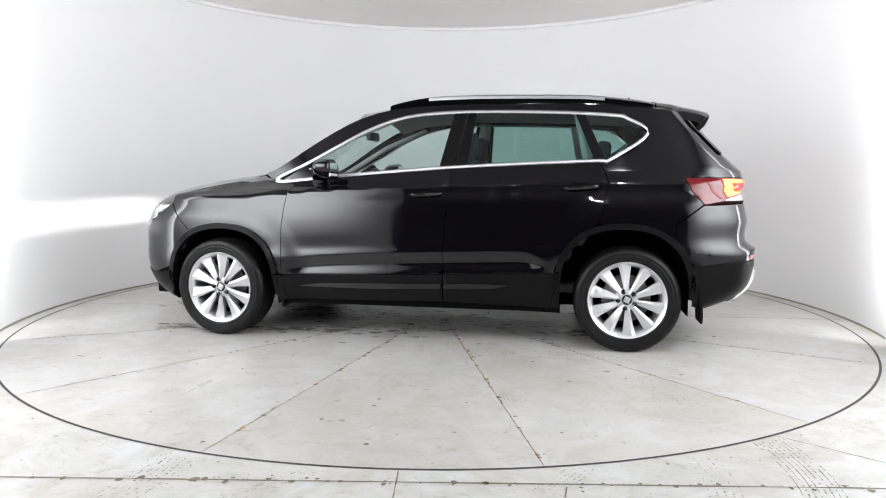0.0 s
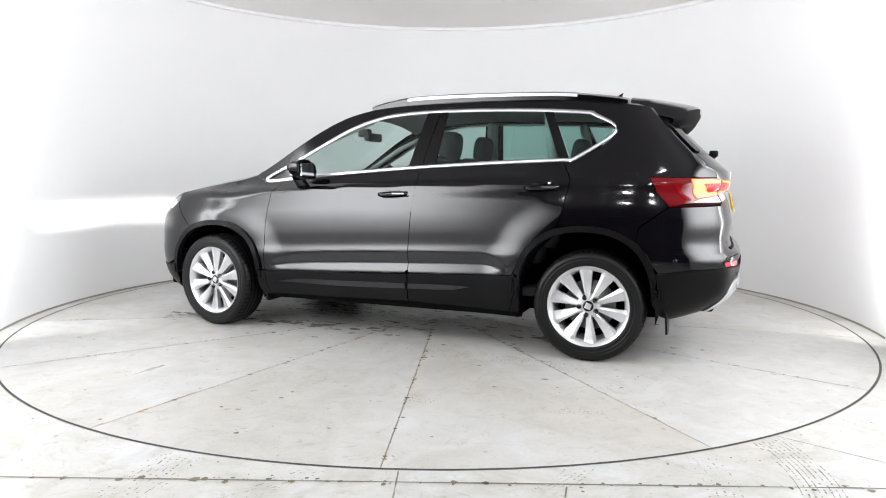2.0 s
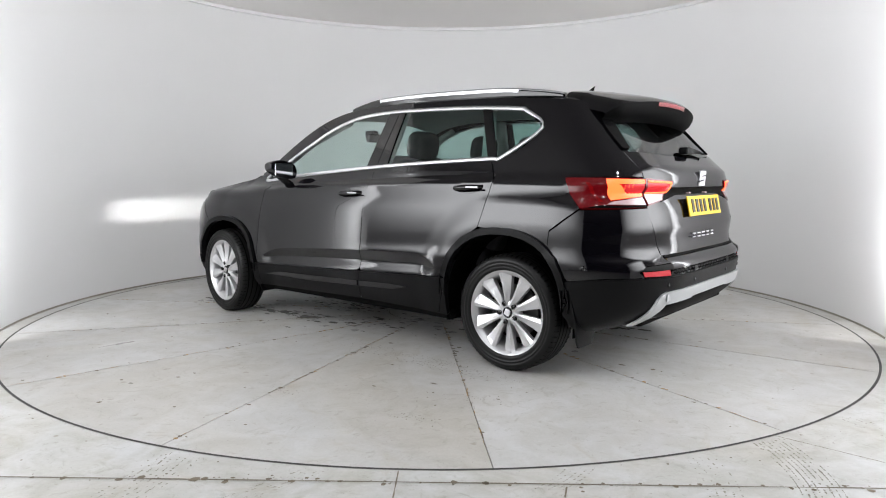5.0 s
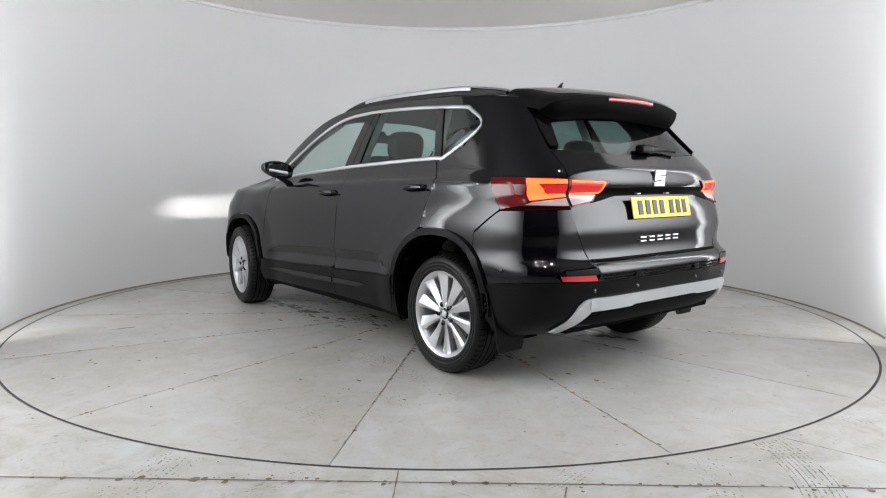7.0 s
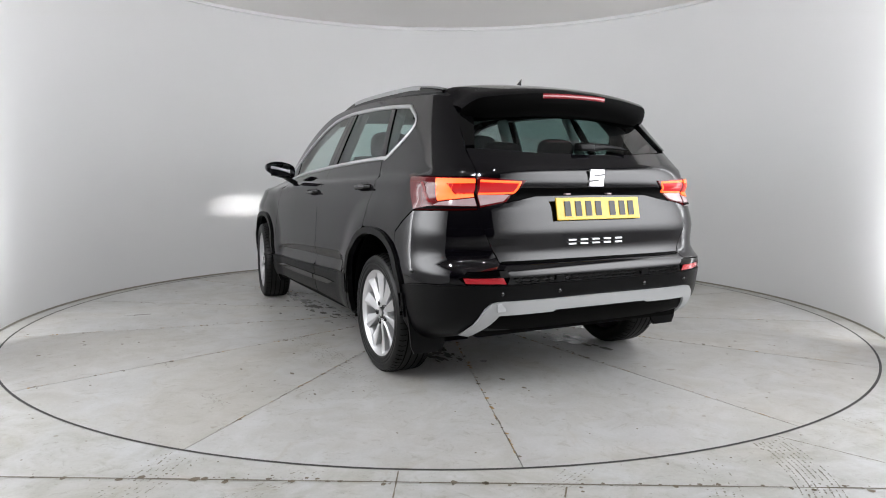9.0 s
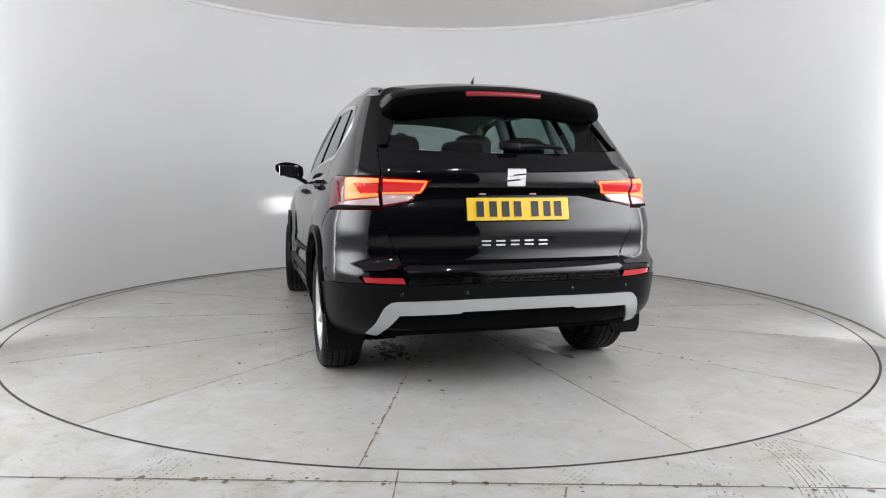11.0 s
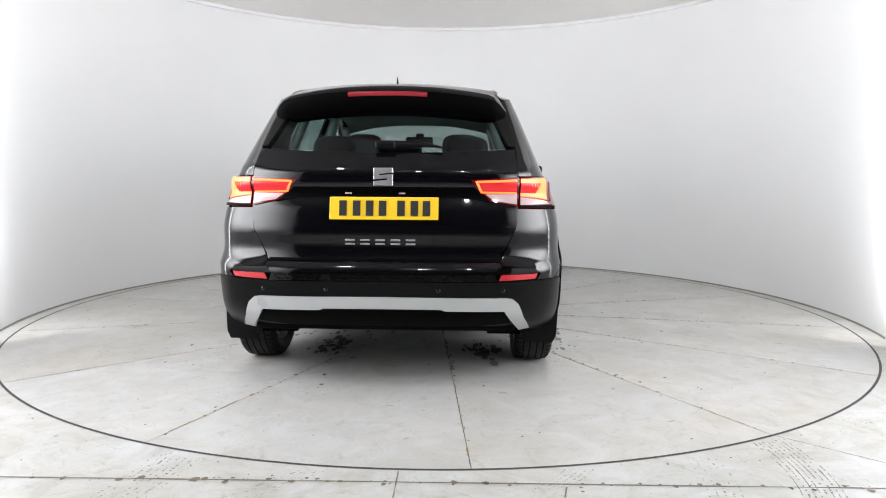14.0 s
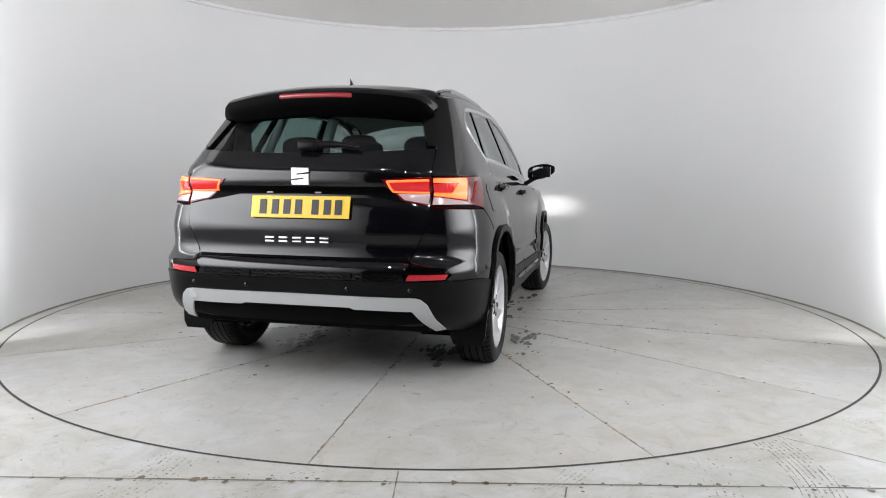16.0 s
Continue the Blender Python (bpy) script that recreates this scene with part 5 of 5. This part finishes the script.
for r, w, h in ys:
    tw = 0.10 * r
    rows_.append([(r, h - 0.035, -w + tw * 0.1), (r, h - 0.004, -w), (r, h + 0.002, -w * 0.45), (r, h - 0.006, w * 0.35), (r, h - 0.012, w), (r, h - 0.04, w)])
bm = grid(rows_)
bmesh.ops.recalc_face_normals(bm, faces=bm.faces)
ME_SPOKE = mesh_of("spoke", bm, M_ALLOY, False)
ME_HUB = mesh_of("hub", lathe([(0.0, 0.074), (0.036, 0.074), (0.058, 0.073), (0.070, 0.066), (0.072, 0.03)], 32), M_ALLOY)
bm = bmesh.new()
box(bm, (0, 0.079, 0), (0.036, 0.008, 0.036), pose(0, 0, 0, 0, 45, 0), 0.004)
ME_CAP = mesh_of("centre_cap", bm, M_CHROME, False)
ME_BOLT = mesh_of("wheel_bolt", lathe([(0.0, 0.074), (0.009, 0.074), (0.010, 0.071), (0.0135, 0.0765), (0.0155, 0.060)], 14), M_GLOSS)
ME_RING = mesh_of("cap_ring", lathe([(0.018, 0.0735), (0.020, 0.0775), (0.030, 0.0775), (0.0325, 0.070)], 28), M_GLOSS)
ME_BDISC = mesh_of("brake_disc", lathe([(0.03, 0.02), (0.07, 0.02), (0.075, 0.005), (0.148, 0.005), (0.150, 0.0), (0.148, -0.02), (0.05, -0.02)], 48), M_STEEL)
ME_WELL = mesh_of("wheel_backing", lathe([(0.0, -0.06), (0.20, -0.06)], 40), M_DARK)


def wheel(x, side, turn, y, steer=0):
    spin_ = new("wheel", ME_RIM)
    spin_.parent = CAR
    base = pose(x, side * y, WR - 0.001, 0, 0, steer + (0 if side > 0 else 180))
    spin_.matrix_basis = base @ pose(0, 0, 0, 0, turn, 0)
    tagged(spin_, "silver ten-spoke alloy wheel with black tyre")
    shared("tyre", ME_TYRE, spin_, label="black rubber tyre")
    shared("tread_groove", ME_GROOVE, spin_)
    for i in range(10):
        shared("spoke", ME_SPOKE, spin_, pose(0, 0, 0, 0, 36 * i, 0))
    shared("hub", ME_HUB, spin_)
    shared("centre_cap", ME_CAP, spin_)
    shared("cap_ring", ME_RING, spin_)
    for i in range(5):
        a = radians(72 * i + 18)
        shared("wheel_bolt", ME_BOLT, spin_, pose(0.053 * math.cos(a), 0.006, 0.053 * math.sin(a)))
    shared("brake_disc", ME_BDISC, spin_, label="steel brake disc")
    shared("wheel_backing", ME_WELL, spin_)


def underside():
    # wheel wells
    for cx, cz, r in ((-1.30, 0.375, 0.40), (1.305, 0.355, 0.38)):
        for side in (1, -1):
            pts = [(cx + r, 0.22)] + [(cx + r * math.cos(math.pi * i / 20), cz + r * math.sin(math.pi * i / 20)) for i in range(21)] + [(cx - r, 0.22)]
            rows_ = [[(x, side * 0.855 if abs(x) < 1.6 else side * 0.80, z), (x, side * 0.52, z)] for x, z in pts]
            bm = grid(rows_)
            f = [bm.verts.new((x, side * 0.52, z)) for x, z in pts]
            bm.faces.new(f)
            part("wheel_well", bm, M_LINER, CAR, smooth=False)
    bm = bmesh.new()
    box(bm, (0, 0, 0.27), (1.80, 1.60, 0.10), bevel=0.02)
    box(bm, (1.75, 0, 0.27), (0.36, 1.3, 0.08), bevel=0.02)
    box(bm, (1.3, 0, 0.30), (0.9, 1.0, 0.10), bevel=0.02)
    box(bm, (-1.3, 0, 0.33), (1.0, 1.0, 0.12), bevel=0.02)
    box(bm, (-1.84, 0, 0.33), (0.34, 1.30, 0.06), bevel=0.02)
    part("floor_pan", bm, M_DARK, CAR, "black underbody", smooth=False)
    bm = tube([(-1.85, 0.42, 0.33), (-1.6, 0.40, 0.29), (-1.0, 0.15, 0.22), (0.2, 0.1, 0.21)], 0.028)
    part("exhaust_pipe", bm, M_STEEL, CAR)
    # unseen dark sheet added behind the panels, so that the joints read black
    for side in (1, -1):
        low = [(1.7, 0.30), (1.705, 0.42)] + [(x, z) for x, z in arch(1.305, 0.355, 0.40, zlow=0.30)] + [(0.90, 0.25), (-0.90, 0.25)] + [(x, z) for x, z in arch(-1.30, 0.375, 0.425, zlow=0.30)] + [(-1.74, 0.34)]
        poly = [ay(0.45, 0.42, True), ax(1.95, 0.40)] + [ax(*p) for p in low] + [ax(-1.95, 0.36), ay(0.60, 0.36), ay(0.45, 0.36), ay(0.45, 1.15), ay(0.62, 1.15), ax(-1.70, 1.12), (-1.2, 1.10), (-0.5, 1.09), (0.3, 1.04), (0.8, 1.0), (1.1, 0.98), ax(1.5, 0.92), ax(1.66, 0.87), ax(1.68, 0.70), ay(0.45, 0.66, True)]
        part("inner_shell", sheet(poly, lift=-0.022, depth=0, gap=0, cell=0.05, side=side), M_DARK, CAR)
    # inner door skins below the belt, dark bulkheads
    for side in (1, -1):
        rows_ = []
        for x in [-1.72 + 2.7 * i / 30 for i in range(31)]:
            xx = max(x, XS)
            rows_.append([(x, side * (min(side_y(xx, z), skin(*ax(x, z)).y) - 0.085), z) for z in ((0.30, 0.5, 0.7, 0.85, 0.98, belt(x) - 0.02) if abs(x + 0.02) < 0.88 else (0.84, 0.86, 0.88, 0.92, 0.98, belt(x) - 0.02))])
            rows_[-1].append((x, side * (min(side_y(xx, 1.0), skin(*ax(x, 1.0)).y) - 0.16), belt(x) - 0.03))
        part("inner_door_trim", grid(rows_), M_DASH, CAR, "dark plastic door lining")


def interior():
    bm = bmesh.new()
    box(bm, (0.0, 0, 0.36), (2.6, 1.44, 0.05))
    part("cabin_floor", bm, M_SEAT, CAR, smooth=False)
    bm = bmesh.new()
    box(bm, (-1.72, 0, 0.80), (0.50, 1.25, 0.04), bevel=0.01)
    box(bm, (-1.66, 0, 1.10), (0.46, 1.22, 0.02), bevel=0.005)
    part("luggage_cover", bm, M_DASH, CAR, "dark luggage cover", smooth=False)
    rows_ = []
    for i in range(9):
        y = -0.66 + 1.32 * i / 8
        rows_.append([(x, y, z) for x, z in ((1.22, 1.00), (1.05, 1.035), (0.80, 1.045 + (0.05 if -0.62 < y < -0.1 else 0)), (0.68, 1.0 + (0.03 if -0.62 < y < -0.1 else 0)), (0.66, 0.85), (0.78, 0.70), (0.90, 0.4))])
    part("dashboard", grid(rows_), M_DASH, CAR, "dark plastic dashboard")
    # steering wheel on the car's right
    bm = bmesh.new()
    n = 40
    c0 = pose(0.50, -0.36, 0.965, 0, -62, 0)
    rings = []
    for i in range(n):
        a = 2 * math.pi * i / n
        ring = []
        for k in range(9):
            b = 2 * math.pi * k / 8
            r = 0.178 + 0.014 * math.cos(b)
            ring.append(c0 @ Vector((r * math.cos(a), r * math.sin(a), 0.014 * math.sin(b))))
        rings.append(ring)
    bm = grid(rings, True)
    box(bm, (0, 0, -0.02), (0.13, 0.15, 0.04), c0, 0.015)
    box(bm, (0, 0, -0.015), (0.05, 0.34, 0.02), c0, 0.005)
    part("steering_wheel", bm, M_DASH, CAR, "black steering wheel")

    def cushion(parent, name, c, s, m, bev=0.05):
        bm = bmesh.new()
        box(bm, (0, 0, 0), s, pose(*c) @ m, bev)
        return part(name, bm, M_SEAT, parent, "dark grey cloth upholstery")

    def head_pad(parent, c, size, m):
        bm = bmesh.new()
        bmesh.ops.create_uvsphere(bm, u_segments=24, v_segments=14, radius=1)
        for v in bm.verts:
            v.co = Vector([math.copysign(abs(q) ** 0.62, q) * d / 2 for q, d in zip(v.co, size)])
        bm.transform(pose(*c) @ m)
        return part("headrest", bm, M_SEAT, parent, "dark grey cloth upholstery")

    for y in (0.36, -0.36):
        seat = cushion(CAR, "front_seat", (0.15, y, 0.60), (0.52, 0.52, 0.16), pose(0, 0, 0, 0, -6, 0))
        cushion(seat, "backrest", (-0.18, y, 0.90), (0.15, 0.50, 0.62), pose(0, 0, 0, 0, -14, 0))
        head_pad(seat, (-0.285, y, 1.275), (0.11, 0.28, 0.20), pose(0, 0, 0, 0, -8, 0))
        for k in (-0.06, 0.06):
            part("headrest_post", tube([(-0.265, y + k, 1.10), (-0.28, y + k, 1.25)], 0.006, 8), M_STEEL, seat)
    bench = cushion(CAR, "rear_bench", (-0.75, 0, 0.62), (0.50, 1.26, 0.16), pose(0, 0, 0, 0, -6, 0))
    cushion(bench, "backrest", (-1.08, 0, 0.90), (0.16, 1.26, 0.56), pose(0, 0, 0, 0, -18, 0))
    for y in (0.40, 0.0, -0.40):
        head_pad(bench, (-1.185, y, 1.225), (0.10, 0.26, 0.17 if y else 0.11), pose(0, 0, 0, 0, -10, 0))
    bm = bmesh.new()
    box(bm, (0.50, 0.0, 1.365), (0.045, 0.23, 0.065), pose(0, 0, 0), 0.015)
    box(bm, (0.57, 0.0, 1.40), (0.09, 0.07, 0.06), pose(0, 0, 0), 0.015)
    part("inner_mirror", bm, M_DASH, CAR, "black rear-view mirror")
    for side in (1, -1):
        for pts, r in (([(0.98, 1.05), (0.55, 1.30), (0.2, 1.44)], 0.028), ([(-0.25, 1.12), (-0.30, 1.49)], 0.045), ([(-1.08, 1.17), (-1.02, 1.47)], 0.035), ([(-1.42, 1.20), (-1.5, 1.33), (-1.4, 1.46)], 0.06)):
            pp = []
            for x, z in pts:
                yy = min(side_y(max(x, XS), z), skin(*ax(x, z)).y) - r - 0.02
                pp.append((x, side * yy, z))
            part("pillar_trim", tube(pp, r, 8, 0.8), M_LININ if pts[0][0] > -1.2 else M_DASH, CAR)


for s_ in (1, -1):
    doors(s_)
    body_sides(s_)
tail_parts()
top_parts()
mirrors()
# the front wheels stand a little turned to the car's right
for x_, turn_, y_, steer_ in ((-1.330, 23, 0.785, 0), (1.312, 14, 0.808, -6.5)):
    wheel(x_, 1, turn_, y_, steer_)
    wheel(x_, -1, -turn_, y_, steer_)
underside()
interior()


# ---- what moves ----
def motions():
    rows_car, rows_disc = [], []
    for i in range(33):
        t = i * 0.5
        head = HEAD_0 + SPIN * t
        m = pose(0, 0, 0, 0, 0, head)
        rows_disc.append((t, m))
        rows_car.append((t, m @ pose(OFF_X, OFF_Y, 0)))
    walk(TABLE, rows_disc)
    walk(CAR, rows_car)


motions()
